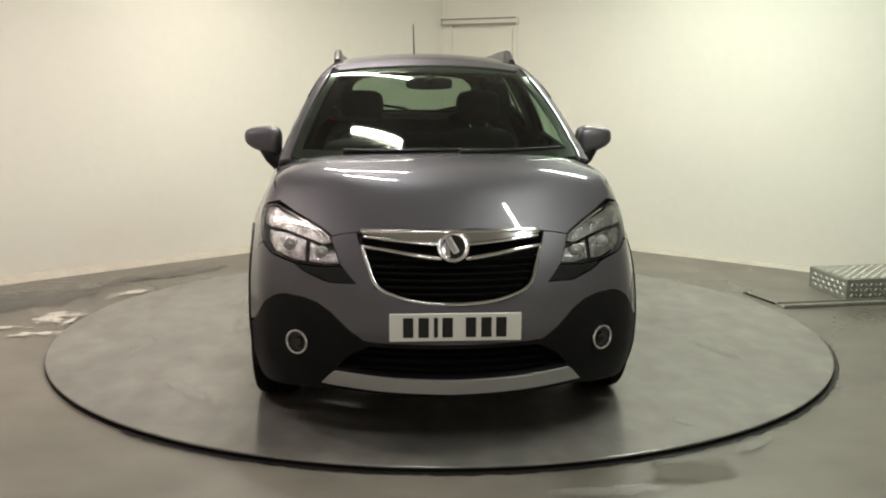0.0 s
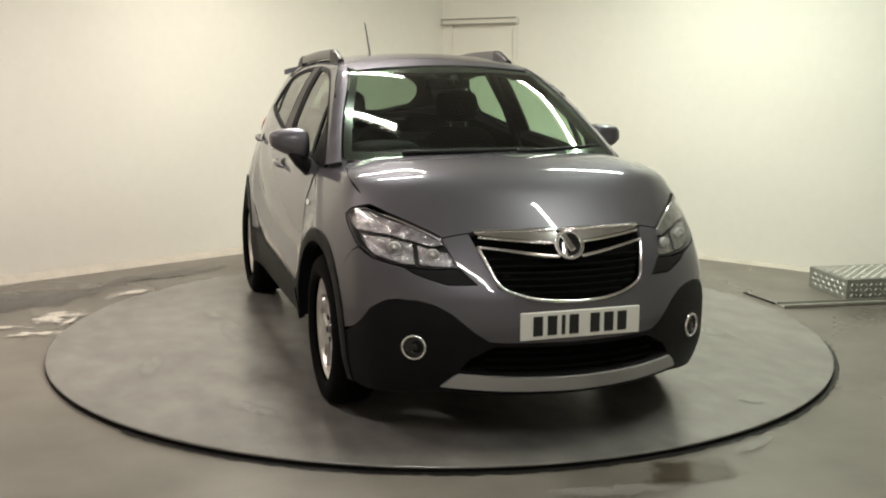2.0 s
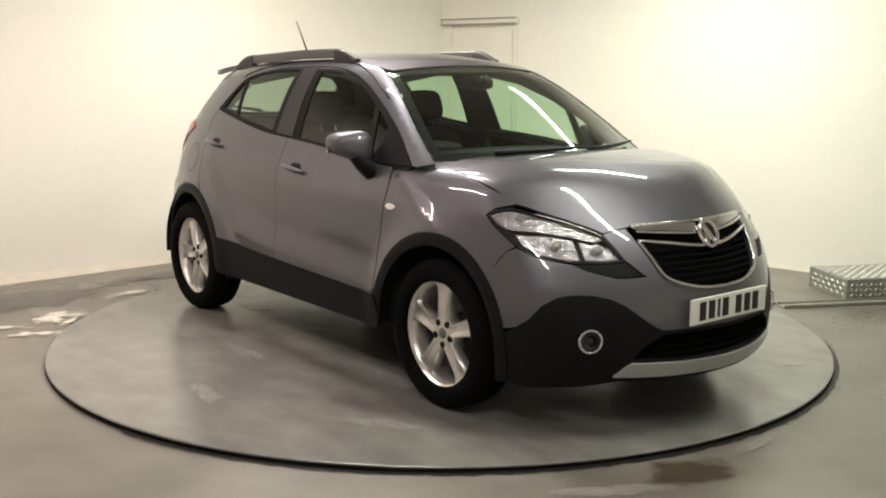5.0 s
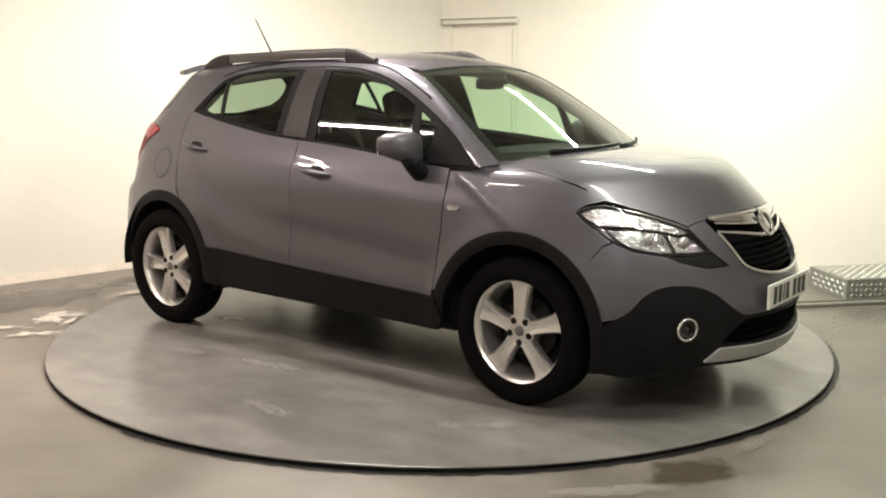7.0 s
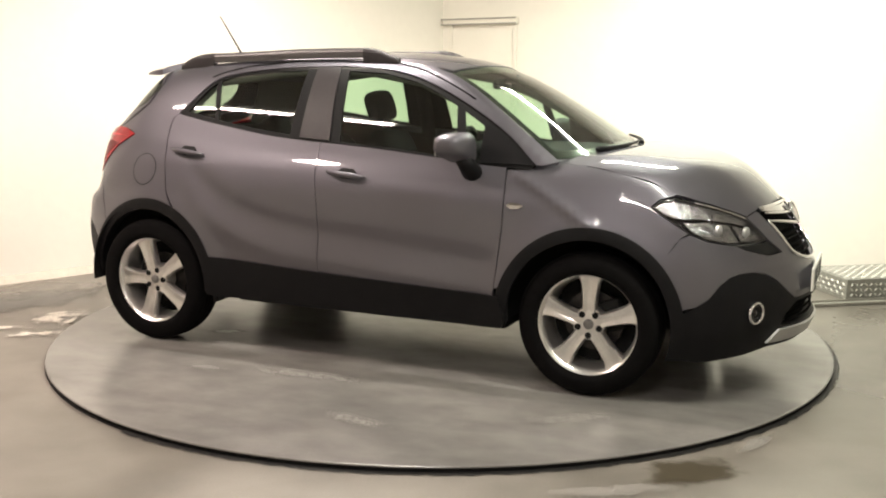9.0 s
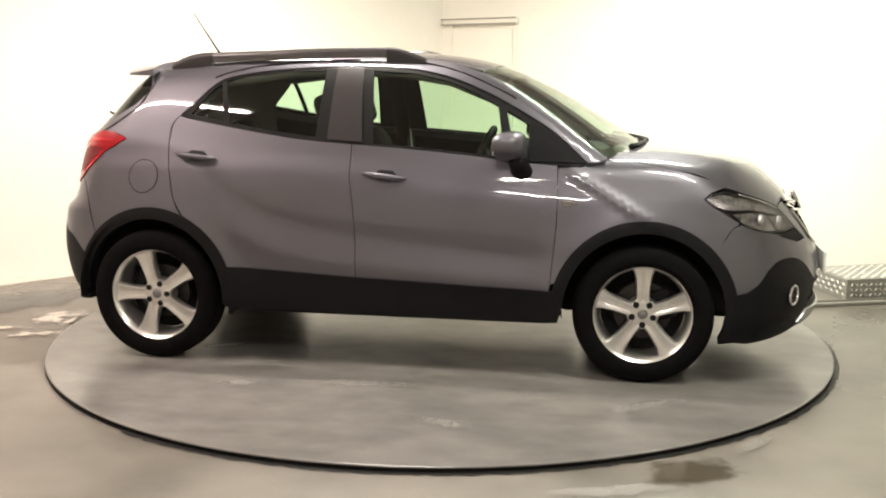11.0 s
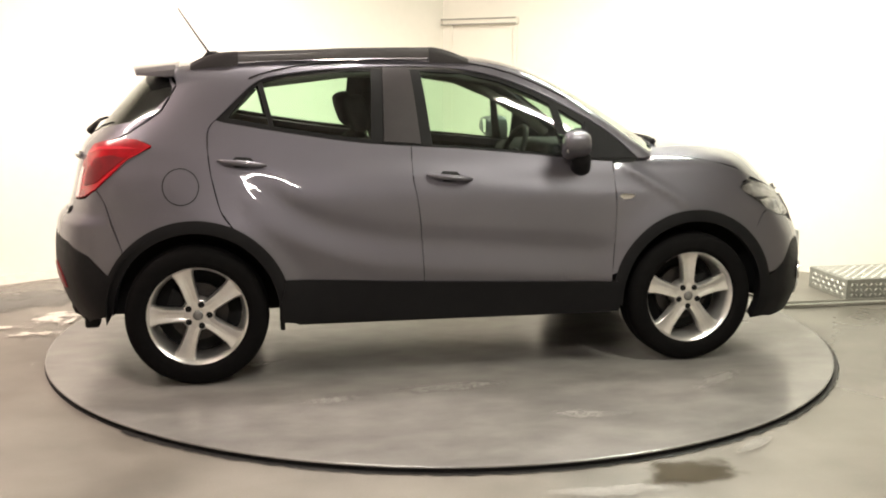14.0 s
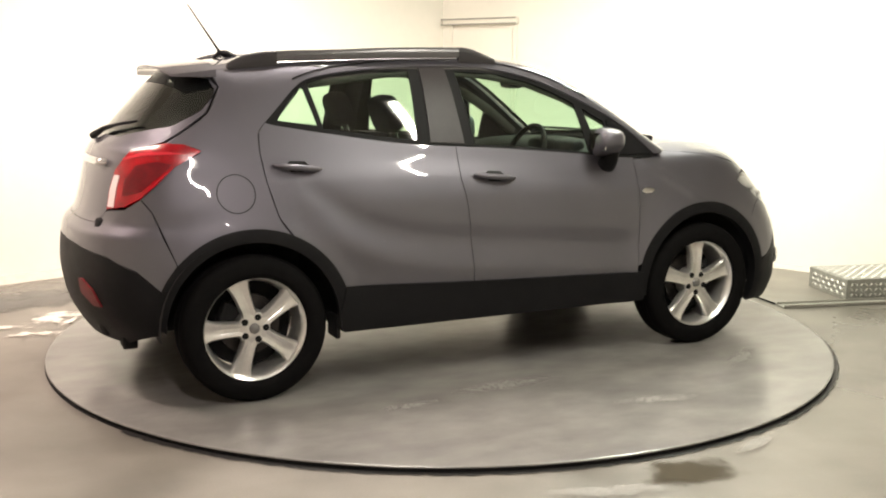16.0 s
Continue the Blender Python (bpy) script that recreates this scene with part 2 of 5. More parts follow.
# ---- floor dressing ----
def patch_material(name, color, rough, strength, scale, ring=0.0, squeeze=(1, 1, 1), core=0.55):
    """A ragged film whose cover thins out towards its rim; ring > 0: a band round the object's middle."""
    mat = bpy.data.materials.new(name)
    mat.use_nodes = True
    nt = mat.node_tree
    b = nt.nodes["Principled BSDF"]
    b.inputs["Roughness"].default_value = rough
    co, geo = nt.nodes.new("ShaderNodeTexCoord"), nt.nodes.new("ShaderNodeNewGeometry")
    big, small = nt.nodes.new("ShaderNodeTexNoise"), nt.nodes.new("ShaderNodeTexNoise")
    mp = nt.nodes.new("ShaderNodeMapping")
    mp.inputs["Scale"].default_value = squeeze
    nt.links.new(geo.outputs["Position"] if not ring else co.outputs["Object"], mp.inputs["Vector"])
    for n, k, d in ((big, scale, 6), (small, scale * 7, 4)):
        n.inputs["Scale"].default_value, n.inputs["Detail"].default_value, n.inputs["Roughness"].default_value = k, d, 0.65
        nt.links.new(mp.outputs[0], n.inputs["Vector"])
    length = nt.nodes.new("ShaderNodeVectorMath")
    length.operation = "LENGTH"
    nt.links.new(co.outputs["Object"], length.inputs[0])
    fall = nt.nodes.new("ShaderNodeMapRange")
    fall.inputs[1].default_value, fall.inputs[2].default_value = (0.0, 1.0) if not ring else (ring, ring + 0.055)
    fall.inputs[3].default_value, fall.inputs[4].default_value = (core, -0.35) if not ring else (0.60, -0.40)
    nt.links.new(length.outputs["Value"], fall.inputs[0])
    add = nt.nodes.new("ShaderNodeMath")
    nt.links.new(fall.outputs[0], add.inputs[0])
    nt.links.new(big.outputs["Fac"], add.inputs[1])
    edge = nt.nodes.new("ShaderNodeMapRange")
    edge.interpolation_type = "SMOOTHSTEP"
    edge.inputs[1].default_value, edge.inputs[2].default_value, edge.inputs[4].default_value = 0.5, 0.78, strength
    nt.links.new(add.outputs[0], edge.inputs[0])
    ramp = nt.nodes.new("ShaderNodeValToRGB")
    ramp.color_ramp.elements[0].position, ramp.color_ramp.elements[1].position = 0.35, 0.65
    ramp.color_ramp.elements[0].color = (*[0.7 * c for c in color], 1)
    ramp.color_ramp.elements[1].color = (*[min(1, 1.25 * c) for c in color], 1)
    nt.links.new(small.outputs["Fac"], ramp.inputs[0])
    nt.links.new(ramp.outputs[0], b.inputs["Base Color"])
    nt.links.new(edge.outputs[0], b.inputs["Alpha"])
    return mat


PALEFILM = patch_material("pale_ragged_film", (0.68, 0.63, 0.56), 0.4, 0.95, 9.0, core=0.36)
DAMP = patch_material("wet_concrete", (0.074, 0.066, 0.062), 0.15, 0.78, 3.5)
MUD = patch_material("muddy_puddle", (0.085, 0.070, 0.045), 0.14, 0.72, 5.0)
SCUFF = patch_material("pale_scuff", (0.40, 0.38, 0.35), 0.3, 0.42, 11.0)
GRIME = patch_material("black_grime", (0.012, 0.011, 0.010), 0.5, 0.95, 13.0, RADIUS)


def stain(name, mat, x, y, long, wide, turn, label, z=0.004, parent=None, category="stain"):
    """A thin oval film; the material gives it its ragged cover."""
    verts = [(0, 0, 0)] + [(math.cos(2 * math.pi * i / 32), math.sin(2 * math.pi * i / 32), 0) for i in range(32)]
    faces = [(0, 1 + i, 1 + (i + 1) % 32) for i in range(32)]
    ob = link_mesh(name, verts, faces, mat, parent, label)
    ob.matrix_local = pose(x, y, z, 0, 0, turn) @ Matrix.Diagonal((long / 2, wide / 2, 1, 1))
    if parent is None:
        tagged(ob, label, category, "", "structure")
    return ob


stain("wet_patch", DAMP, -2.80, 0.80, 1.9, 1.0, 42, "dark wet patch on the concrete floor")
stain("wet_patch", DAMP, -2.05, 1.75, 1.9, 0.55, 44, "dark wet patch on the concrete floor", 0.005)
# pale ragged ovals laid over the dark wet patches
PALEFILM_AT = [(-2.44, 0.30, 0.85, 0.55, 62), (-2.40, -0.10, 0.62, 0.30, 20), (-2.16, 1.06, 1.0, 0.26, 53), (-2.68, 0.02, 0.8, 0.24, 14), (-2.46, 0.42, 0.66, 0.14, 32), (-2.31, 0.20, 0.70, 0.13, 84)]
for i, (x, y, long, wide, turn) in enumerate(PALEFILM_AT):
    stain("pale_streak", PALEFILM, x, y, long, wide, turn, "pale ragged streaks on the wet floor", 0.007 + 0.0006 * i)
stain("puddle", MUD, 0.99, -2.22, 0.80, 0.46, 24, "brown muddy puddle on the concrete floor", category="puddle")
stain("pale_streak", SCUFF, 0.66, -2.42, 0.85, 0.20, 8, "pale dried soap suds beside the turntable", 0.012)
stain("pale_streak", SCUFF, 1.34, -1.92, 0.50, 0.13, 46, "pale dried soap suds beside the turntable", 0.012)
verts, faces = [], []
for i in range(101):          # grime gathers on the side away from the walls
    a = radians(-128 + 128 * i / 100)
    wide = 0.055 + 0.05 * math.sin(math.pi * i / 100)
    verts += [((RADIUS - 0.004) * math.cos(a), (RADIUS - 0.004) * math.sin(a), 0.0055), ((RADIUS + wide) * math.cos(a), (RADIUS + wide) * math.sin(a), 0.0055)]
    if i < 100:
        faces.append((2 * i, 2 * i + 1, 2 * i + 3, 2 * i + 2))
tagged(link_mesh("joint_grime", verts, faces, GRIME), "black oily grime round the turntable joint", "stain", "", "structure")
for x, y, l, w, a in ((-0.76, -1.30, 0.5, 0.16, 8), (-1.10, -0.64, 0.5, 0.15, 25), (0.34, -1.70, 0.7, 0.2, -10), (1.80, 0.96, 0.25, 0.1, 40), (0.6, 1.5, 0.8, 0.2, 20), (-1.5, 0.9, 0.7, 0.2, -50), (-0.2, -1.2, 1.1, 0.25, 4), (1.2, -1.3, 0.8, 0.2, 35)):
    stain("scuff", SCUFF, x, y, l, w, a, "pale scuffed mark", 0.003, disc)


def tread_crate():
    """Low box of raised-pattern sheet metal near the east wall."""
    crate = new("metal_crate")
    crate.matrix_world = Matrix.Translation((2.80, 0.872, 0.0)) @ Matrix.Rotation(radians(10), 4, "Z")
    wide, deep, high = 0.95, 0.50, 0.150
    bm = bmesh.new()
    box(bm, (0, 0, 0.0), (wide, deep, high), 0.006)
    part("shell", bm, SHEET, crate)
    verts, faces = [], []

    def bead(o, u, v, n, flip):
        k = len(verts)
        d, e = (u + v) * 0.5, (u - v) * 0.5
        if flip:
            d, e = e, d
        for q in (o - d * 0.026, o + e * 0.010, o + d * 0.026, o - e * 0.010):
            verts.append(q)
        verts.append(o + n * 0.009)
        for i in range(4):
            faces.append((k + i, k + (i + 1) % 4, k + 4))
    X, Y, Z = Vector((1, 0, 0)), Vector((0, 1, 0)), Vector((0, 0, 1))
    step = 0.036
    for o, u, v, n, nu, nv in ((Vector((0.02, -0.001, 0.02)), X, Z, -Y, int(wide / step) - 1, 3), (Vector((-0.001, 0.02, 0.02)), Y, Z, -X, int(deep / step) - 1, 3), (Vector((0.02, 0.02, high + 0.001)), X, Y, Z, int(wide / step) - 1, int(deep / step) - 1)):
        for i in range(nu):
            for j in range(nv):
                bead(o + u * step * (i + 0.5) + v * step * (j + 0.5), u, v, n, (i + j) % 2)
    beads = link_mesh("tread_pattern", verts, faces, BRIGHT, crate, "rows of small raised lozenges")
    tagged(beads, kind="stuff")
    return tagged(crate, "low grey patterned sheet-metal box on the floor", "metal box")


BRIGHT = material("worn_bright_steel", (0.66, 0.65, 0.60), 0.35, 0.6, vary=0.2, scale=40)
SHEET = material("dull_sheet_metal", (0.29, 0.29, 0.26), 0.5, 0.4, vary=0.25, scale=30)
tread_crate()
bm = bmesh.new()
box(bm, (0.0, -0.055, 0.0), (1.45, 0.055, 0.008), 0.002)
box(bm, (0.0, -0.055, 0.0), (1.45, -0.046, 0.022), 0.002)
box(bm, (0.0, 0.046, 0.0), (1.45, 0.055, 0.022), 0.002)
rail = part("steel_channel", bm, GREYTRIM)
rail.matrix_world = Matrix.Translation((2.288, 0.685, 0.0)) @ Matrix.Rotation(radians(11), 4, "Z")
tagged(rail, "flat grey steel channel lying on the floor", "steel channel")
bm = bmesh.new()
tube(bm, [(2.164, 1.10, 0.007), (2.21, 0.95, 0.007), (2.272, 0.748, 0.007)], 0.006, 8)
tagged(part("loose_rod", bm, DARK, None, "", True), "short dark rod beside the steel channel", "rod")


# ---- car: surfaces are level sets of smooth functions, panels are cut out of them ----
from mathutils.geometry import delaunay_2d_cdt


def glass_material(name, tint, gloss=0.0, ior=1.5):
    mat = bpy.data.materials.new(name)
    mat.use_nodes = True
    nt = mat.node_tree
    nt.nodes.remove(nt.nodes["Principled BSDF"])
    clear, shine, mix, facing = (nt.nodes.new(k) for k in ("ShaderNodeBsdfTransparent", "ShaderNodeBsdfGlossy", "ShaderNodeMixShader", "ShaderNodeLayerWeight"))
    clear.inputs["Color"].default_value = (*tint, 1)
    shine.inputs["Roughness"].default_value = gloss
    facing.inputs["Blend"].default_value = 0.5
    f0 = ((ior - 1) / (ior + 1)) ** 2
    power, scale = nt.nodes.new("ShaderNodeMath"), nt.nodes.new("ShaderNodeMath")
    power.operation, scale.operation = "POWER", "MULTIPLY_ADD"
    power.inputs[1].default_value, scale.inputs[1].default_value, scale.inputs[2].default_value = 5.0, 1 - 1.9 * f0, 1.9 * f0
    nt.links.new(facing.outputs["Facing"], power.inputs[0])
    nt.links.new(power.outputs[0], scale.inputs[0])
    nt.links.new(scale.outputs[0], mix.inputs[0])
    nt.links.new(clear.outputs[0], mix.inputs[1])
    nt.links.new(shine.outputs[0], mix.inputs[2])
    nt.links.new(mix.outputs[0], nt.nodes["Material Output"].inputs["Surface"])
    return mat


PAINT = material("grey_metallic_paint", (0.118, 0.113, 0.129), 0.48, 0.76, scale=2.0, vary=0.05, fine=900, coat=1.0)
coat_of = PAINT.node_tree.nodes["Principled BSDF"].inputs
coat_of["Specular Tint"].default_value, coat_of["Specular IOR Level"].default_value = (0.55, 0.55, 0.58, 1), 0.25
coat_of["Coat IOR"].default_value, coat_of["Coat Roughness"].default_value = 1.48, 0.03
CLAD = material("black_textured_plastic", (0.0070, 0.0068, 0.0074), 0.52, vary=0.15, scale=14, bump=0.15, bump_scale=500, spec=0.13)
GLOSSBLACK = material("gloss_black_trim", (0.012, 0.012, 0.013), 0.12, vary=0, coat=0.5)
SATIN = material("dark_satin_rail", (0.105, 0.10, 0.102), 0.33, 0.6, vary=0.05, scale=20)
PILLAR = material("dark_pillar_paint", (0.026, 0.0225, 0.023), 0.45, 0.0, vary=0.12, scale=12, spec=0.3)
SEAL = material("black_rubber_seal", (0.008, 0.008, 0.008), 0.6, vary=0.1, spec=0.15)
GRILLEBLACK = material("matt_grille_black", (0.004, 0.004, 0.004), 0.9, vary=0.1, spec=0.05)
CHROME = material("chrome", (0.82, 0.82, 0.84), 0.08, 1.0, vary=0.02, scale=20)
SILVER = material("satin_silver_plastic", (0.50, 0.50, 0.50), 0.38, 0.6, vary=0.04, scale=20)
ALLOY = material("silver_alloy", (0.74, 0.725, 0.70), 0.30, 0.88, vary=0.10, scale=14)
TYRE = material("tyre_rubber", (0.005, 0.0047, 0.0047), 0.8, spec=0.05, vary=0.2, scale=20, bump=0.15, bump_scale=120)
CAP = material("centre_cap_grey", (0.20, 0.195, 0.19), 0.35, 0.6, vary=0.2, scale=60)
IRON = material("brake_iron", (0.05, 0.046, 0.044), 0.42, 0.8, vary=0.25, scale=40)
CABIN = material("black_cabin_plastic", (0.008, 0.008, 0.008), 0.7, spec=0.15, vary=0.12, scale=20, bump=0.1, bump_scale=300)
CLOTH = material("charcoal_seat_cloth", (0.008, 0.008, 0.009), 0.95, spec=0.1, vary=0.2, scale=60, bump=0.3, bump_scale=400)
LINER = material("grey_headliner", (0.075, 0.073, 0.066), 0.9, vary=0.06, scale=40)
GLASS = glass_material("green_tinted_glass", (0.74, 0.91, 0.77), ior=1.5)
REARGLASS = glass_material("privacy_rear_glass", (0.42, 0.47, 0.42), ior=1.5)
LENS = glass_material("clear_lens", (0.93, 0.94, 0.94), ior=1.45)
LAMPRED = material("red_lamp_plastic", (0.34, 0.004, 0.010), 0.22, vary=0.45, scale=11, coat=0.35)
LAMPBAND = material("bright_red_band", (0.62, 0.03, 0.045), 0.2, vary=0.1, coat=0.6)
LAMPDARK = material("deep_red_lamp_plastic", (0.13, 0.003, 0.006), 0.4, vary=0.4, scale=25, coat=0.08, spec=0.25)
LAMPWHITE = material("pale_lamp_plastic", (0.75, 0.62, 0.60), 0.15, vary=0.05, coat=0.8)
BUCKET = material("lamp_bucket", (0.030, 0.030, 0.033), 0.3, 0.2, vary=0.2, scale=22)
FACET = material("faceted_lamp_reflector", (0.40, 0.39, 0.41), 0.16, 0.95, vary=0.6, scale=30, bump=1.0, bump_scale=46)
PLATEWHITE = material("number_plate_white", (0.78, 0.77, 0.72), 0.35, vary=0.02)
INK = material("number_plate_black", (0.012, 0.012, 0.012), 0.4, vary=0)
MIRROR = material("mirror_glass", (0.85, 0.87, 0.87), 0.02, 1.0, vary=0)


def smooth_curve(*pairs):
    """Monotone cubic through (x, y) pairs, straight beyond its ends."""
    xs, ys = np.array([p[0] for p in pairs], float), np.array([p[1] for p in pairs], float)
    h, d = np.diff(xs), np.diff(ys) / np.diff(xs)
    m = np.concatenate([[d[0]], np.where(d[:-1] * d[1:] > 0, 2 * d[:-1] * d[1:] / np.where(np.abs(d[:-1] + d[1:]) > 1e-9, d[:-1] + d[1:], 1), 0), [d[-1]]])

    def f(v):
        v = np.asarray(v, float)
        i = np.clip(np.searchsorted(xs, v) - 1, 0, len(h) - 1)
        t = np.clip((v - xs[i]) / h[i], 0, 1)
        out = (2 * t**3 - 3 * t**2 + 1) * ys[i] + (t**3 - 2 * t**2 + t) * h[i] * m[i] + (3 * t**2 - 2 * t**3) * ys[i + 1] + (t**3 - t**2) * h[i] * m[i + 1]
        return out + np.where(v < xs[0], (v - xs[0]) * m[0], 0) + np.where(v > xs[-1], (v - xs[-1]) * m[-1], 0)
    return f


AXLE, HUB, TRACK, TYRE_R = 1.2775, 0.345, 0.765, 0.346
side_width = smooth_curve((0.15, 0.80), (0.25, 0.845), (0.35, 0.866), (0.5, 0.874), (0.65, 0.872), (0.78, 0.863), (0.89, 0.852), (1.0, 0.824), (1.09, 0.790), (1.15, 0.770), (1.3, 0.712), (1.45, 0.641), (1.54, 0.588), (1.62, 0.54))
crease_z = smooth_curve((-1.7, 1.18), (-1.2, 1.14), (-0.25, 1.055), (0.2, 0.99), (0.85, 0.93), (1.5, 0.92))
swoosh_z = smooth_curve((-1.1, 0.95), (-0.9, 0.83), (-0.6, 0.68), (-0.3, 0.62), (0.2, 0.58), (0.8, 0.53))
nose_x = smooth_curve((0.15, 2.14), (0.25, 2.20), (0.36, 2.235), (0.48, 2.235), (0.62, 2.21), (0.70, 2.175), (0.77, 2.135), (0.84, 2.085), (0.89, 2.04), (1.0, 1.93))
tail_x = smooth_curve((0.2, 1.90), (0.42, 2.02), (0.58, 2.045), (0.77, 2.025), (0.84, 1.965), (0.92, 1.94), (1.15, 1.88), (1.23, 1.80), (1.49, 1.575), (1.62, 1.46))
hood_z = smooth_curve((0.8, 1.17), (1.1, 1.135), (1.32, 1.143), (1.65, 1.113), (1.80, 1.076), (1.92, 1.028), (2.05, 0.924), (2.15, 0.83))
crease_y = smooth_curve((1.0, 0.60), (1.3, 0.555), (1.6, 0.49), (1.85, 0.425), (2.05, 0.37))
hood_drop = smooth_curve((0.9, 0.055), (1.5, 0.055), (1.9, 0.125), (2.1, 0.14))
screen_x = smooth_curve((1.05, 1.41), (1.12, 1.30), (1.169, 1.222), (1.343, 0.944), (1.443, 0.772), (1.549, 0.562), (1.63, 0.37))
roof_z = smooth_curve((-1.6, 1.545), (-1.4, 1.572), (-1.2, 1.592), (-0.8, 1.622), (-0.4, 1.633), (0.0, 1.629), (0.3, 1.607), (0.45, 1.584), (0.7, 1.52))


def width_at(x, z):
    w = side_width(z)
    w = w + 0.010 / (1 + np.exp(np.clip((z - crease_z(x)) / 0.020, -40, 40))) * np.clip((1.5 - np.abs(x)) / 0.4, 0, 1) - 0.008
    d = z - swoosh_z(x)
    blade = 0.014 * np.exp(-(((d + 0.065) / 0.07) ** 2)) - 0.009 * np.exp(-(((d - 0.085) / 0.06) ** 2))
    w = w + blade * np.clip((x + 1.05) / 0.18, 0, 1) * np.clip((0.95 - x) / 0.3, 0, 1)
    w = w + 0.012 * np.exp(-(((z - 1.066 + 0.59 * (x - 0.867)) / 0.032) ** 2)) * np.clip((x - 0.86) / 0.06, 0, 1) * np.clip((1.40 - x) / 0.2, 0, 1)
    for ax in (AXLE, -AXLE):
        d = np.hypot(x - ax, z - 0.36)
        w = w + 0.028 * np.exp(-(((d - 0.42) / 0.10) ** 2))
    low = np.clip((1.25 - z) / 0.3, 0, 1)
    return w * (1 - 0.035 * np.clip((x - 0.95) / 1.0, 0, 2) ** 2 * low - 0.075 * np.clip((-x - 0.85) / 1.0, 0, 2) ** 2)


def smax(a, b, r):
    return 0.5 * (a + b + np.sqrt((a - b) ** 2 + r * r))


def lower(p):
    """The body up to the bonnet: negative inside."""
    x, y, z = p[..., 0], np.abs(p[..., 1]), p[..., 2]
    g = smax(y - width_at(x, z), 0.85 * (x - (nose_x(z) - 0.53 * y**2)), 0.085)
    g = smax(g, -x - (tail_x(z) - 0.30 * y**2.2), 0.16)
    out = y - crease_y(x)
    top = hood_z(x) - 0.55 * hood_drop(x) * (y / 0.75) ** 2.6 - 0.15 * 0.010 * np.logaddexp(0, out / 0.010)
    return smax(g, z - top, 0.04)


def cabin(p):
    """The body up to the roof: negative inside."""
    x, y, z = p[..., 0], np.abs(p[..., 1]), p[..., 2]
    g = smax(y - width_at(x, z), 0.5 * (x - (screen_x(z) - 0.45 * y**2)), 0.022)
    g = smax(g, 0.8 * (-x - (tail_x(z) - 0.30 * y**2.2)), 0.14)
    return smax(g, z - (roof_z(x) - 0.15 * y**2), 0.055)


def solve_ray(g, base, way, far):
    lo, hi = np.zeros(len(base)), np.full(len(base), float(far))
    for _ in range(34):
        mid = 0.5 * (lo + hi)
        inside = g(base + mid[:, None] * way) < 0
        lo, hi = np.where(inside, mid, lo), np.where(inside, hi, mid)
    return base + lo[:, None] * way


def side_on(g):
    def f(q):
        base = np.stack([q[:, 0], 0 * q[:, 0], q[:, 1]], 1)
        return solve_ray(g, base, np.tile([0.0, 1, 0], (len(q), 1)), 1.3)
    return f


def front_on(g, start=0.0):
    def f(q):
        base = np.stack([0 * q[:, 0] + start, q[:, 0], q[:, 1]], 1)
        return solve_ray(g, base, np.tile([1.0, 0, 0], (len(q), 1)), 3.0)
    return f


def rear_on(g, start=0.0):
    def f(q):
        base = np.stack([0 * q[:, 0] + start, q[:, 0], q[:, 1]], 1)
        return solve_ray(g, base, np.tile([-1.0, 0, 0], (len(q), 1)), 3.0)
    return f


def top_on(g, start=0.5):
    def f(q):
        base = np.stack([q[:, 0], q[:, 1], 0 * q[:, 0] + start], 1)
        return solve_ray(g, base, np.tile([0.0, 0, 1], (len(q), 1)), 1.5)
    return f


def round_on(g, cx, ahead):
    """Around an upright axis at cx: (angle, height), the angle from dead ahead or astern."""
    def f(q):
        base = np.stack([0 * q[:, 0] + cx, 0 * q[:, 0], q[:, 1]], 1)
        way = np.stack([ahead * np.cos(q[:, 0]), np.sin(q[:, 0]), 0 * q[:, 0]], 1)
        return solve_ray(g, base, way, 2.5)
    return f


NOSE, TAIL = 0.9, -0.9


def turn_of(points, g, cx, ahead):
    """Turns ('s', x, z) side points and ('f', y, z) end points into (angle, height)."""
    out = []
    for kind, a, z in points:
        q = np.array([[a, z]])
        p = side_on(g)(q)[0] if kind == "s" else (front_on(g) if ahead > 0 else rear_on(g))(q)[0]
        out.append((math.atan2(p[1], ahead * (p[0] - cx)), z))
    return out


def spline(pts, n=6):
    """Catmull-Rom curve through pts, ends included."""
    p = [np.array(q, float) for q in pts]
    p = [2 * p[0] - p[1]] + p + [2 * p[-1] - p[-2]]
    out = []
    for a, b, c, d in zip(p, p[1:], p[2:], p[3:]):
        for t in np.linspace(0, 1, n, endpoint=False):
            out.append(tuple(0.5 * (2 * b + (c - a) * t + (2 * a - 5 * b + 4 * c - d) * t**2 + (3 * b - a - 3 * c + d) * t**3)))
    return out + [tuple(p[-2])]


def arc(cx, cz, r, a0, a1, n=22):
    return [(cx + r * math.cos(radians(a)), cz + r * math.sin(radians(a))) for a in np.linspace(a0, a1, n)]


def mirrored(half):
    """A half outline from the middle line outwards, closed by its mirror image."""
    return list(half) + [(-a, b) for a, b in reversed(half) if abs(a) > 1e-6]


def inside(poly, q):
    x, y = q[:, 0], q[:, 1]
    hit = np.zeros(len(q), bool)
    a = np.array(poly)
    for (x0, y0), (x1, y1) in zip(a, np.roll(a, -1, 0)):
        if y0 != y1:
            hit ^= ((y0 > y) != (y1 > y)) & (x < (x1 - x0) * (y - y0) / (y1 - y0) + x0)
    return hit


def refine(poly, step):
    out = []
    for a, b in zip(poly, list(poly[1:]) + [poly[0]]):
        a, b = np.array(a, float), np.array(b, float)
        length = np.linalg.norm(b - a)
        if length < 1e-5:
            continue
        n = max(1, int(math.ceil(length / step)))
        out += [a + (b - a) * i / n for i in range(n)]
    return np.array(out)


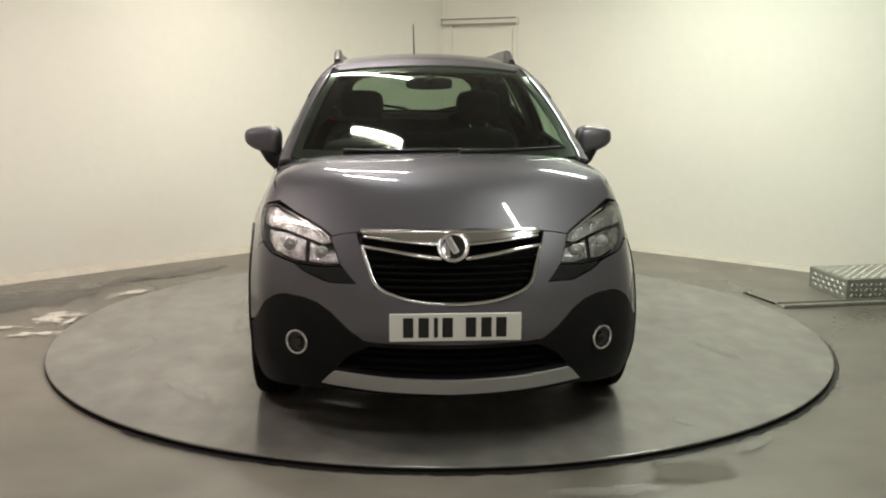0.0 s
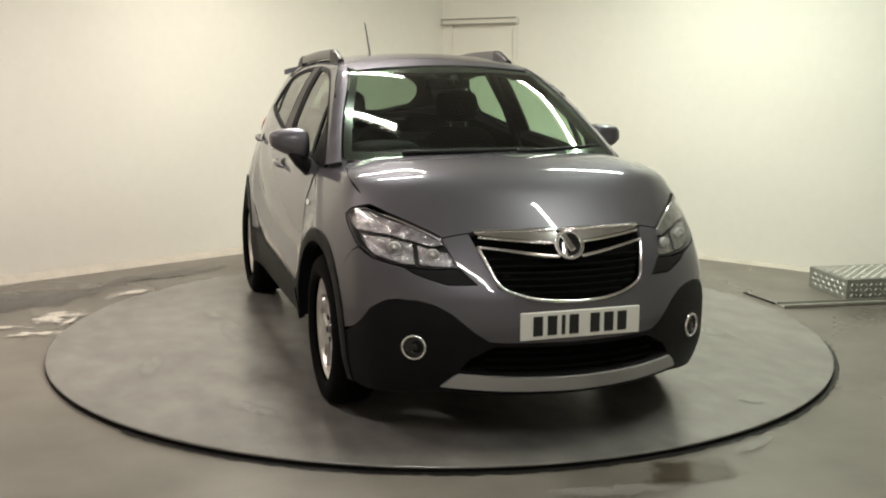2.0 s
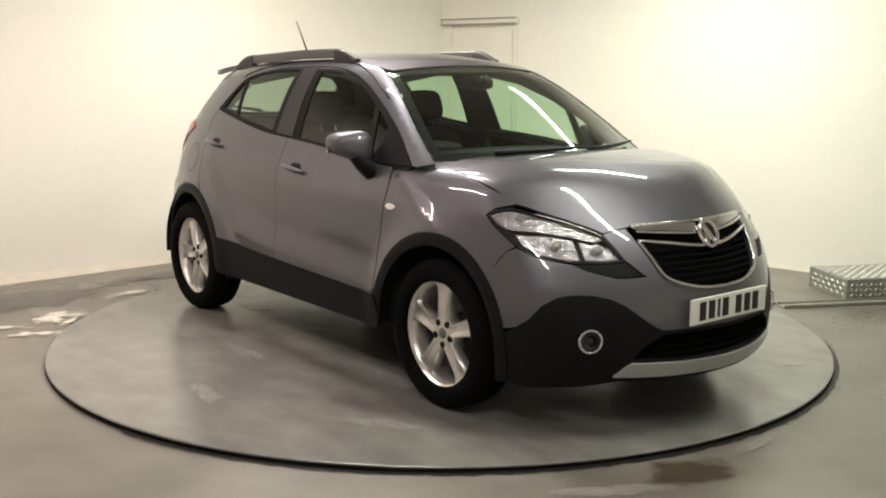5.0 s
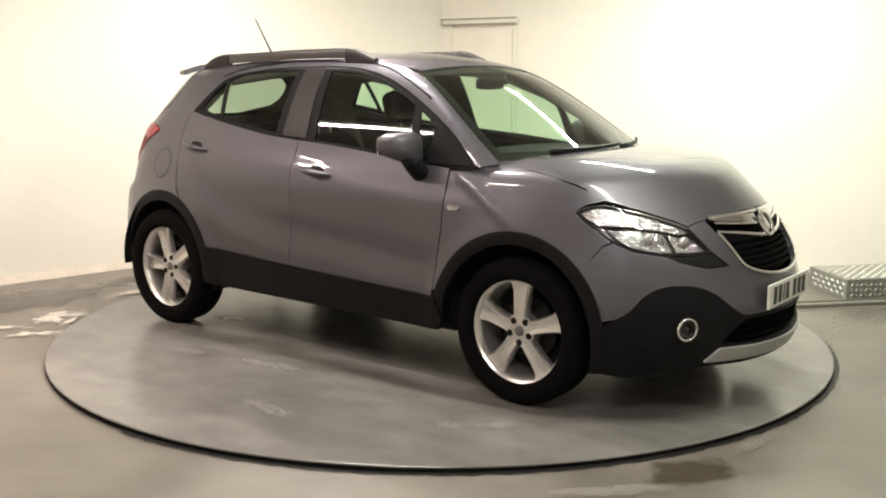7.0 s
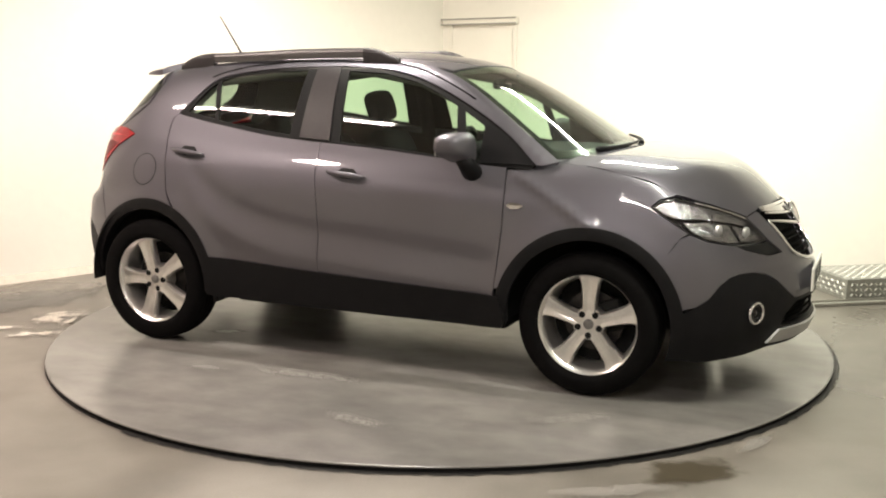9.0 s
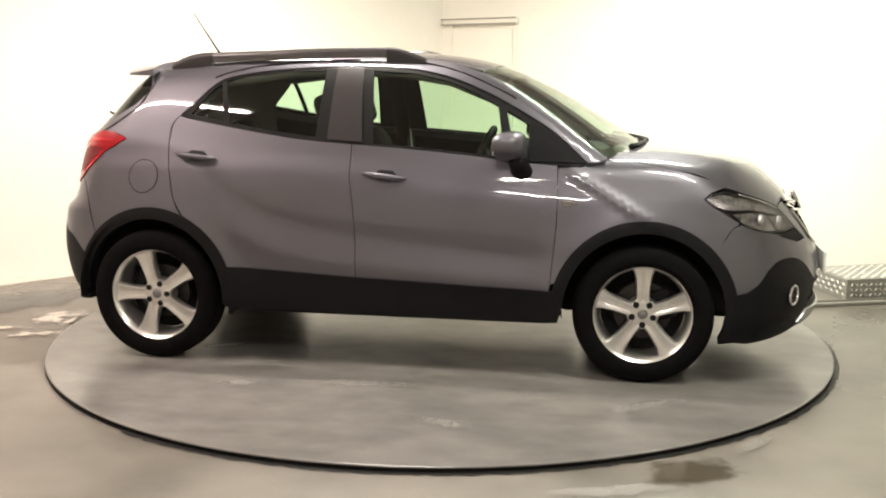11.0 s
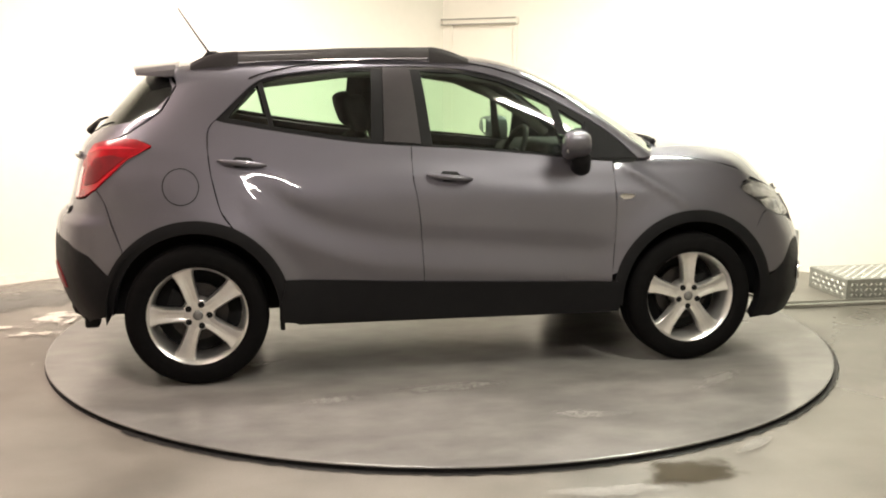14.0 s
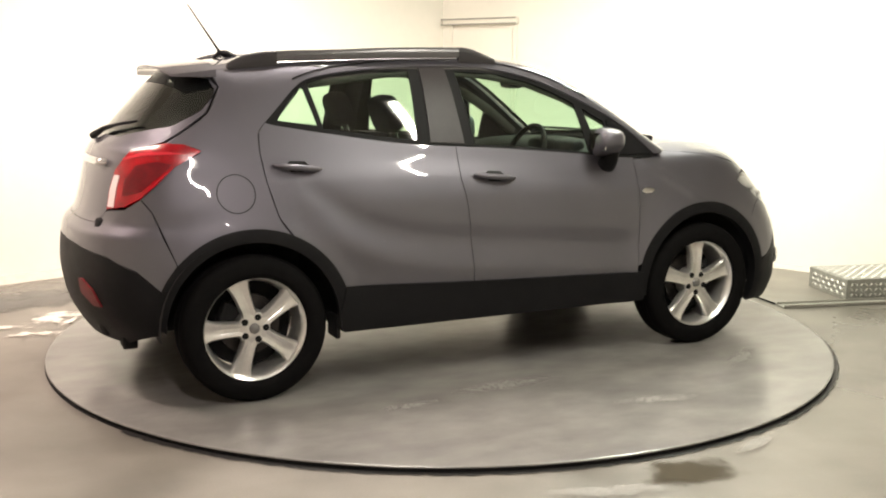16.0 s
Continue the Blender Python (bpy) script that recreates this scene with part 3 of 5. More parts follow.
def panel(name, outline, project, g, mat, parent, label="", holes=(), res=0.03, lift=0.0, depth=0.018, sign=1):
    """A sheet over the outline, laid on the surface g, with turned-in edges."""
    loops = [refine(list(o), res * 0.8) for o in (outline, *holes)]
    lo, hi = loops[0].min(0), loops[0].max(0)
    xs, ys = np.arange(lo[0] + res / 2, hi[0], res), np.arange(lo[1] + res / 2, hi[1], res * 0.87)
    grid = np.array([(x + (res / 2 if j % 2 else 0), y) for j, y in enumerate(ys) for x in xs]).reshape(-1, 2)
    keep = inside(loops[0], grid)
    for hole in loops[1:]:
        keep &= ~inside(hole, grid)
    border = np.concatenate(loops)
    grid = grid[keep]
    if len(grid):
        near = np.sqrt(((grid[:, None, :] - border[None, :, :]) ** 2).sum(2)).min(1)
        grid = grid[near > res * 0.5]
    pts = np.concatenate([border, grid])
    edges, k = [], 0
    for loop in loops:
        edges += [(k + i, k + (i + 1) % len(loop)) for i in range(len(loop))]
        k += len(loop)
    vs, _, tris, origin, _, _ = delaunay_2d_cdt([Vector(p) for p in pts], edges, [], 0, 1e-6)
    q = np.array([tuple(v) for v in vs])
    mid = np.array([(q[list(t)]).mean(0) for t in tris])
    good = inside(loops[0], mid)
    for hole in loops[1:]:
        good &= ~inside(hole, mid)
    tris = [list(t) for t, ok in zip(tris, good) if ok]
    p = project(q)
    e = 1e-3
    n = np.stack([g(p + e * np.eye(3)[i]) - g(p - e * np.eye(3)[i]) for i in range(3)], 1)
    n /= np.linalg.norm(n, axis=1)[:, None] + 1e-12
    p = p + lift * n
    # outward winding
    t = np.array(tris)
    flip = (np.cross(p[t[:, 1]] - p[t[:, 0]], p[t[:, 2]] - p[t[:, 0]]) * n[t[:, 0]]).sum(1) < 0
    t[flip] = t[flip][:, ::-1]
    faces, verts, normals = [tuple(f) for f in t], list(p), list(n)
    if depth:
        count = {}
        for a, b, c in faces:
            for u, v in ((a, b), (b, c), (c, a)):
                count[(u, v)] = 1
        skirt = []
        for u, v in count:
            if (v, u) not in count:
                d = p[v] - p[u]
                outw = np.cross(d, n[u])
                outw /= np.linalg.norm(outw) + 1e-12
                i = len(verts)
                verts += [p[u], p[v], p[v] - depth * n[v], p[u] - depth * n[u]]
                normals += [outw] * 4
                skirt.append((i + 1, i, i + 3, i + 2))
        faces += skirt
    verts, normals = np.array(verts), np.array(normals)
    if sign < 0:
        verts[:, 1] *= -1
        normals[:, 1] *= -1
        faces = [tuple(reversed(f)) for f in faces]
    ob = link_mesh(name, verts, faces, mat, parent, label, True)
    ob.data.normals_split_custom_set_from_vertices([tuple(v) for v in normals])
    return ob


def on_side(x, z, lift=0.0, g=cabin, sign=1):
    p = side_on(g)(np.array([[x, z]]))[0]
    return Vector((p[0], sign * (p[1] + lift), p[2]))


def on_front(y, z, lift=0.0, g=lower):
    p = front_on(g)(np.array([[y, z]]))[0]
    return Vector((p[0] + lift, p[1], p[2]))


# outlines in the car's side view (forward, up)
DLO_TOP = spline([(-1.165, 1.288), (-1.09, 1.36), (-1.0, 1.445), (-0.93, 1.485), (-0.8, 1.512), (-0.6, 1.534), (-0.37, 1.546), (-0.13, 1.548), (0.1, 1.533), (0.3, 1.488), (0.5, 1.408), (0.7, 1.303), (0.85, 1.205), (0.985, 1.085)], 4)
DLO_LOW = spline([(0.985, 1.085), (0.94, 1.066), (0.727, 1.078), (0.44, 1.108), (0.037, 1.143), (-0.42, 1.172), (-0.86, 1.232), (-1.13, 1.278), (-1.165, 1.288)], 4)
dlo_low_z = smooth_curve(*sorted((x, z) for x, z in [(0.94, 1.066), (0.727, 1.078), (0.44, 1.108), (0.037, 1.143), (-0.42, 1.172), (-0.86, 1.232), (-1.13, 1.278)]))
screen_y = smooth_curve((1.10, 0.718), (1.16, 0.70), (1.35, 0.624), (1.54, 0.516))
roof_y = smooth_curve((-1.4, 0.47), (-0.8, 0.50), (0.0, 0.505), (0.42, 0.49))
ARCH_OUT, ARCH_IN, ARCH_Z = 0.455, 0.395, 0.36
FENDER_TOP = [(1.648, 0.970), (1.58, 1.006), (1.4, 1.058), (1.2, 1.085), (1.05, 1.097), (0.99, 1.10)]
LAMP_FRONT = [("s", -1.62, 1.197), ("s", -1.54, 1.192), ("s", -1.47, 1.163), ("s", -1.52, 1.133), ("s", -1.59, 1.095), ("s", -1.67, 1.02), ("s", -1.74, 0.955), ("s", -1.80, 0.915)]
LAMP_INNER = [("f", 0.49, 0.893), ("f", 0.475, 0.98), ("f", 0.49, 1.07), ("f", 0.55, 1.165)]
HEAD_TOP = [("s", 1.553, 0.922), ("s", 1.585, 0.946), ("s", 1.645, 0.957), ("f", 0.612, 0.915), ("f", 0.525, 0.876)]
HEAD_INNER = [("f", 0.490, 0.848), ("f", 0.468, 0.795), ("f", 0.449, 0.750)]
HEAD_LOW = [("f", 0.56, 0.742), ("f", 0.645, 0.746), ("s", 1.81, 0.768), ("s", 1.724, 0.808), ("s", 1.64, 0.860), ("s", 1.598, 0.885)]
BLACK_TOP = [("f", 0.31, 0.462), ("f", 0.36, 0.466), ("f", 0.41, 0.497), ("f", 0.495, 0.571), ("f", 0.55, 0.602), ("f", 0.61, 0.617), ("f", 0.68, 0.619), ("f", 0.728, 0.608), ("s", 1.868, 0.573), ("s", 1.825, 0.51), ("s", 1.775, 0.475)]


def edge_of_screen(z):
    p = front_on(cabin)(np.array([[float(screen_y(z)), z]]))[0]
    return (p[0], z)


def edge_of_roof(x):
    p = top_on(cabin, 1.2)(np.array([[x, float(roof_y(x))]]))[0]
    return (x, p[2])


car = new("car")
tagged(car, "dark grey metallic compact crossover car with silver alloy wheels", "car")


def body_panels():
    hood_seam = [tuple(side_on(lower)(np.array([p]))[0][:2]) for p in FENDER_TOP]
    lip = [(0.0, 0.890), (0.2, 0.888), (0.33, 0.884), (0.388, 0.876), (0.43, 0.870), (0.488, 0.857), (0.525, 0.880), (0.57, 0.900), (0.612, 0.920), (0.66, 0.940)]
    nose = [tuple(front_on(lower)(np.array([p]))[0][:2]) for p in lip]
    rear = spline([hood_seam[-1], (1.12, 0.50), (1.18, 0.28), (1.20, 0.0)], 4)[1:]
    hood_outline = nose + spline(hood_seam, 4) + rear
    panel("bonnet", hood_outline + [(x, -y) for x, y in reversed(hood_outline) if y > 1e-6], top_on(lower), lower, PAINT, car, res=0.024)
    screen = [(0.0, 1.115)] + [(float(screen_y(z)) * 0.985, z) for z in np.linspace(1.115, 1.545, 12)] + [(0.25, 1.553), (0.0, 1.556)]
    pane = panel("windscreen", mirrored(screen), front_on(cabin), cabin, GLASS, car, "clear green-tinted windscreen glass", res=0.05, depth=0, lift=-0.004)
    pane.visible_shadow = False
    inner = [(0.0, 1.15)] + [(float(screen_y(z)) * 0.985 - 0.035, z) for z in np.linspace(1.15, 1.51, 12)] + [(0.25, 1.522), (0.0, 1.525)]
    panel("windscreen_border", mirrored(screen), front_on(cabin), cabin, GLOSSBLACK, car, "black printed windscreen border", holes=[mirrored(inner)], depth=0, lift=-0.007)
    roof = [(0.475, 0.0), (0.465, 0.25)] + [(x, float(roof_y(x))) for x in np.linspace(0.43, -1.38, 26)] + [(-1.42, 0.25), (-1.43, 0.0)]
    panel("roof", roof + [(x, -y) for x, y in reversed(roof) if y > 1e-6], top_on(cabin, 1.2), cabin, PAINT, car, res=0.05)
    panel("headliner", [(x, 0.92 * y) for x, y in roof] + [(x, -0.92 * y) for x, y in reversed(roof) if y > 1e-6], top_on(cabin, 1.2), cabin, LINER, car, "grey cloth headliner", res=0.09, lift=-0.035, depth=0)

    for s in (1, -1):
        scr = [edge_of_screen(z) for z in np.linspace(1.10, 1.545, 14)]
        rf = [edge_of_roof(x) for x in np.linspace(0.42, -1.37, 22)]
        seam = spline([(-1.35, 1.45), (-1.42, 1.33), (-1.54, 1.245), (-1.62, 1.197)], 4)
        lamp = spline([(x, z) for _, x, z in LAMP_FRONT[:7]], 3)
        wheel = arc(-AXLE, ARCH_Z, ARCH_OUT, 138, 68)
        rear_edge = spline([wheel[-1], (-1.155, 0.86), (-1.195, 1.02), (-1.21, 1.15), (-1.205, 1.24), DLO_TOP[0]], 4)
        outline = scr + rf + seam + lamp[1:] + [(-1.70, 0.90)] + wheel + rear_edge[1:] + DLO_TOP[1:] + [(1.02, 1.083)]
        panel("body_side", outline, side_on(cabin), cabin, PAINT, car, sign=s)
        glass = {
            "front": [(0.575, 1.103), (0.25, 1.138), (-0.10, 1.163), (-0.135, 1.528), (0.08, 1.517), (0.28, 1.473), (0.42, 1.415), (0.53, 1.358)],
            "quarter": [(0.632, 1.10), (0.69, 1.094), (0.695, 1.262), (0.575, 1.335)],
            "rear": [(-0.41, 1.190), (-0.62, 1.215), (-0.885, 1.256), (-0.935, 1.470), (-0.82, 1.498), (-0.6, 1.521), (-0.39, 1.530)],
            "rear_quarter": [(-0.912, 1.264), (-1.105, 1.297), (-1.055, 1.362), (-0.995, 1.43), (-0.958, 1.456)],
        }
        seal = panel("window_frame", DLO_TOP + DLO_LOW[1:-1], side_on(cabin), cabin, SEAL, car, "black window surround", holes=list(glass.values()), lift=-0.006, depth=0.012, sign=s)
        for key, o in glass.items():
            pane = panel("window_glass", o, side_on(cabin), cabin, GLASS, seal, "green-tinted side window glass", res=0.06, lift=-0.012, depth=0, sign=s)
            pane.visible_shadow = False
        panel("pillar_cover", [(-0.16, 1.166), (-0.345, 1.178), (-0.33, 1.543), (-0.19, 1.545)], side_on(cabin), cabin, PILLAR, seal, lift=0.001, depth=0.008, sign=s)
        # doors
        gap = 0.004
        bottom = smooth_curve((-0.86, 0.520), (-0.162, 0.487), (0.83, 0.456))
        low = [(x, float(dlo_low_z(x)) - 0.004) for x in np.linspace(0.84, -0.2093, 18)]
        fd = low + spline([(-0.2093, 1.0), (-0.1843, 0.85), (-0.1693, 0.65), (-0.1643, 0.50)], 3) + [(x, float(bottom(x)) - 0.02) for x in np.linspace(-0.16, 0.815, 14)] + spline([(0.828, 0.6), (0.842, 0.76), (0.845, 0.9), (0.84, 1.04)], 3)
        door = panel("front_door", fd, side_on(cabin), cabin, PAINT, car, sign=s)
        low = [(x, float(dlo_low_z(x)) - 0.004) for x in np.linspace(-0.213, -1.13, 18)]
        wheel = arc(-AXLE, ARCH_Z, ARCH_OUT, 66, 20)
        rd = low + [(-1.168, 1.285), (-1.2015, 1.24), (-1.2065, 1.15), (-1.1915, 1.02), (-1.1515, 0.86)] + wheel + [(x, float(bottom(x)) - 0.02) for x in np.linspace(-0.84, -0.168, 12)] + list(reversed(spline([(-0.213, 1.0), (-0.188, 0.85), (-0.173, 0.65), (-0.168, 0.50)], 3)))
        door2 = panel("rear_door", rd, side_on(cabin), cabin, PAINT, car, sign=s)
        for d, hx, hz in ((door, -0.026, 1.003), (door2, -1.045, 1.083)):
            handle(d, hx, hz, s)
        for d, o in ((door, [(0.80, 1.05), (-0.18, 1.13), (-0.15, 0.5), (0.8, 0.5)]), (door2, [(-0.23, 1.13), (-1.1, 1.24), (-1.1, 0.85), (-0.85, 0.6), (-0.2, 0.5)])):
            panel("door_trim", o, side_on(cabin), cabin, CABIN, d, "black inner door trim", res=0.1, lift=-0.06, depth=0, sign=s)
        # front wing
        wheel = arc(AXLE, ARCH_Z, ARCH_OUT, 162, 42, 30)
        head = [(1.69, 0.783), (1.722, 0.803), (1.638, 0.856), (1.595, 0.881), (1.549, 0.920), (1.583, 0.951)]
        wing = spline([(0.844, 1.055), (0.849, 0.9), (0.846, 0.76), (0.832, 0.6), (0.822, 0.49)], 3) + wheel + [(1.665, 0.75)] + head + spline(FENDER_TOP, 3) + [(0.94, 1.064), (0.9, 1.06)]
        wing = panel("front_wing", wing, side_on(lower), lower, PAINT, car, sign=s)
        panel("side_repeater", [(0.862, 0.892), (0.885, 0.905), (0.925, 0.903), (0.95, 0.893), (0.925, 0.878), (0.885, 0.876)], side_on(lower), lower, CHROME, wing, "small clear side indicator", res=0.02, lift=0.004, depth=0.006, sign=s)
        # black cladding
        sill = [(x, float(bottom(x))) for x in np.linspace(-0.85, 0.845, 24)] + [(0.88, 0.36), (0.86, 0.30), (0.75, 0.292), (-0.80, 0.300), (-0.87, 0.31), (-0.88, 0.38)]
        panel("sill_cladding", sill, side_on(cabin), cabin, CLAD, car, "black textured plastic sill cladding", lift=0.010, depth=0.03, sign=s)
        fr = arc(AXLE, ARCH_Z, ARCH_OUT, 172, -18, 44) + list(reversed(arc(AXLE, ARCH_Z, ARCH_IN, 186, -22, 44)))
        panel("arch_cladding", fr, side_on(lower), lower, CLAD, car, "black plastic wheel arch trim", lift=0.005, depth=0.06, sign=s)
        rr = arc(-AXLE, ARCH_Z, ARCH_OUT, 175, 8, 40) + list(reversed(arc(-AXLE, ARCH_Z, ARCH_IN, 181, -6, 40)))
        panel("arch_cladding", rr, side_on(cabin), cabin, CLAD, car, "black plastic wheel arch trim", lift=0.005, depth=0.06, sign=s)
        if s < 0:
            ring = panel("fuel_flap", arc(-1.338, 0.972, 0.083, 0, 342, 20), side_on(cabin), cabin, PAINT, car, "round body-coloured fuel flap", lift=0.0015, depth=0.004, sign=s)
            panel("flap_gap", arc(-1.338, 0.972, 0.088, 0, 345, 24), side_on(cabin), cabin, SEAL, ring, holes=[arc(-1.338, 0.972, 0.0835, 0, 345, 24)], lift=0.001, depth=0, sign=s)


def handle(door, x, z, s):
    # flat black patch painted for the shade in the hollow behind the handle
    panel("handle_shade", [(x - 0.06, z + 0.004), (x - 0.03, z + 0.028), (x + 0.04, z + 0.024), (x + 0.065, z), (x + 0.03, z - 0.024), (x - 0.03, z - 0.022)], side_on(cabin), cabin, SEAL, door, "flat dark patch for the shade in the handle recess", res=0.03, lift=0.001, depth=0, sign=s)
    bm = bmesh.new()
    pts = []
    for u in np.linspace(-1, 1, 9):
        p = on_side(x + 0.115 * u, z + 0.012 * -u, 0.010 + 0.026 * (1 - u * u) ** 0.5, cabin, s)
        pts.append(p)
    tube(bm, pts, [0.006 + 0.011 * (1 - abs(u) ** 3) for u in np.linspace(-1, 1, 9)], 10, 0.9)
    part("handle", bm, PAINT, door, smooth=True)


def end_panels():
    T = lambda pts: turn_of(pts, lower, NOSE, 1)
    R = lambda pts: turn_of(pts, cabin, TAIL, -1)
    nose, tail = round_on(lower, NOSE, 1), round_on(cabin, TAIL, -1)
    # front bumper, painted part
    arch = [("s", 1.61, 0.664), ("s", 1.655, 0.60), ("s", 1.69, 0.54), ("s", 1.712, 0.46)]
    half = T([("f", 0.0, 0.612), ("f", 0.12, 0.618), ("f", 0.22, 0.636), ("f", 0.315, 0.672), ("f", 0.345, 0.74), ("f", 0.372, 0.82), ("f", 0.388, 0.872), ("f", 0.43, 0.866), ("f", 0.486, 0.854)] + HEAD_INNER + [("f", 0.387, 0.684), ("f", 0.50, 0.679), ("f", 0.61, 0.714), ("f", 0.65, 0.738), ("s", 1.81, 0.762), ("s", 1.73, 0.797), ("s", 1.69, 0.78), ("s", 1.667, 0.745)] + arch + list(reversed(BLACK_TOP)) + [("f", 0.0, 0.462)])
    panel("front_bumper", mirrored(half), nose, lower, PAINT, car, res=0.028)
    half = T([("f", 0.0, 0.458)] + [(k, a, z - 0.003) for k, a, z in BLACK_TOP] + [("s", 1.716, 0.44), ("s", 1.720, 0.38), ("s", 1.71, 0.30), ("s", 1.69, 0.22), ("s", 1.78, 0.205), ("f", 0.62, 0.225), ("f", 0.5, 0.245), ("f", 0.3, 0.235), ("f", 0.0, 0.235)])
    mouth = T([("f", 0.0, 0.445), ("f", 0.34, 0.445), ("f", 0.43, 0.395), ("f", 0.47, 0.345), ("f", 0.3, 0.328), ("f", 0.0, 0.325)])
    black = panel("lower_bumper", mirrored(half), nose, lower, CLAD, car, "black textured plastic lower bumper", holes=[mirrored(mouth)], res=0.028, depth=0.065)
    panel("air_intake", mirrored(mouth), nose, lower, GRILLEBLACK, black, "black lower air intake", res=0.04, lift=-0.05, depth=0)
    for z in (0.355, 0.387, 0.419):
        bm = bmesh.new()
        tube(bm, [on_front(y, z, -0.025) for y in np.linspace(-0.37, 0.37, 13)], 0.006, 6)
        part("intake_slat", bm, GRILLEBLACK, black, smooth=True)
    skid = T([("f", 0.0, 0.318), ("f", 0.25, 0.321), ("f", 0.475, 0.331), ("f", 0.495, 0.315), ("f", 0.53, 0.272), ("f", 0.3, 0.262), ("f", 0.0, 0.257)])
    panel("skid_plate", mirrored(skid), nose, lower, SILVER, car, "satin silver skid plate strip", res=0.03, lift=0.012, depth=0.03)
    # grille
    mouth = spline([(0.0, 0.620), (0.12, 0.626), (0.22, 0.644), (0.305, 0.68)], 3) + [(0.335, 0.74), (0.362, 0.82), (0.380, 0.880), (0.2, 0.884), (0.0, 0.886)]
    T2 = T([("f", y, z) for y, z in mouth])
    grille = panel("grille", mirrored(T2), nose, lower, GRILLEBLACK, car, "black grille with chrome frame and badge", res=0.03, lift=-0.035, depth=0)
    bm = bmesh.new()
    rim = spline([(0.0, 0.620), (0.12, 0.626), (0.22, 0.644), (0.305, 0.68), (0.340, 0.755), (0.366, 0.825)], 5)
    tube(bm, [on_front(-y, z, 0.004) for y, z in reversed(rim)] + [on_front(y, z, 0.004) for y, z in rim[1:]], 0.008, 8)
    part("chrome_surround", bm, CHROME, grille, "chrome grille surround", True)
    for s in (1, -1):
        band = spline([(0.366, 0.884), (0.2, 0.886), (0.035, 0.886)], 4) + spline([(0.035, 0.838), (0.15, 0.846), (0.28, 0.857), (0.362, 0.866)], 4)
        panel("chrome_band", T([("f", y, z) for y, z in band]), nose, lower, CHROME, grille, "broad chrome grille band", res=0.02, lift=0.010, depth=0.03, sign=s)
        bm = bmesh.new()
        tube(bm, [on_front(s * y, z, 0.006) for y, z in spline([(0.368, 0.826), (0.25, 0.812), (0.15, 0.798), (0.05, 0.786)], 4)], list(np.interp(np.linspace(0, 3, 13), range(4), [0.006, 0.008, 0.009, 0.009])), 10)
        part("chrome_bar", bm, CHROME, grille, "thin chrome grille bar", True)
        for pts, lift, rad in (([(0.368, 0.880), (0.2, 0.884), (0.0, 0.885)], 0.012, 0.0085), ([(0.358, 0.862), (0.22, 0.850), (0.05, 0.838)], 0.014, 0.007)):
            bm = bmesh.new()
            tube(bm, [on_front(s * y, z, lift) for y, z in spline(pts, 5)], rad, 8)
            part("chrome_edge", bm, CHROME, grille, "rounded chrome edge", True)
    for z in (0.65, 0.675, 0.70, 0.725, 0.75, 0.775):
        wide = float(np.interp(z, [0.62, 0.64, 0.68, 0.78], [0.05, 0.19, 0.29, 0.345]))
        bm = bmesh.new()
        tube(bm, [on_front(y, z, -0.018) for y in np.linspace(-wide, wide, 15)], 0.0065, 6)
        part("grille_slat", bm, GRILLEBLACK, grille, smooth=True)
    p = on_front(0, 0.832, 0.022)
    tilt = Matrix.Translation(p) @ Matrix.Rotation(radians(66), 4, "Y")
    bm = bmesh.new()
    lathe(bm, [(0.056 + 0.010 * math.cos(a), 0.010 * math.sin(a)) for a in np.linspace(0, 2 * math.pi, 10, endpoint=False)], 40, tilt, True)
    badge = part("badge", bm, CHROME, grille, "round chrome badge", True)
    bm = bmesh.new()
    lathe(bm, [(0.0005, -0.003), (0.048, -0.006)], 32, tilt)
    part("badge_field", bm, GLOSSBLACK, badge)
    bm = bmesh.new()
    made = box(bm, (-0.046, -0.016, -0.004), (0.030, 0.014, 0.008), 0.006)
    bmesh.ops.transform(bm, matrix=tilt @ Matrix.Rotation(radians(28), 4, "Z"), verts=made)
    made = box(bm, (-0.012, -0.034, -0.004), (0.044, -0.012, 0.008), 0.006)
    bmesh.ops.transform(bm, matrix=tilt, verts=[v for v in bm.verts][-len(made):])
    part("badge_emblem", bm, CHROME, badge, "plain chrome emblem shape")
    # number plate: plain bars stand in for its characters
    number_plate(on_front(0, 0.535, 0.010), 0.0, car)
    # head lamps
    for s in (1, -1):
        o = T(HEAD_TOP + HEAD_INNER + HEAD_LOW)
        lamp = panel("headlight", o, nose, lower, BUCKET, car, "clear-lens headlight with bright faceted reflectors", res=0.03, lift=-0.042, depth=0, sign=s)
        lens = panel("lens", o, nose, lower, LENS, lamp, "clear curved headlight lens", res=0.03, lift=-0.002, depth=0, sign=s)
        lens.visible_shadow = False
        panel("lamp_rim", o, nose, lower, BUCKET, lamp, holes=[[(np.mean([q[0] for q in o]) * 0.025 + a * 0.975, np.mean([q[1] for q in o]) * 0.025 + b * 0.975) for a, b in o]], res=0.03, lift=-0.006, depth=0.045, sign=s)
        upper = T([("f", 0.487, 0.838), ("f", 0.527, 0.866), ("f", 0.612, 0.904), ("s", 1.648, 0.946), ("s", 1.59, 0.934), ("s", 1.568, 0.918), ("s", 1.605, 0.892), ("s", 1.66, 0.872), ("f", 0.70, 0.868), ("f", 0.61, 0.848), ("f", 0.53, 0.826)])
        panel("indicator_reflector", upper, nose, lower, FACET, lamp, "bright faceted indicator reflector", res=0.018, lift=-0.014, depth=0.02, sign=s)
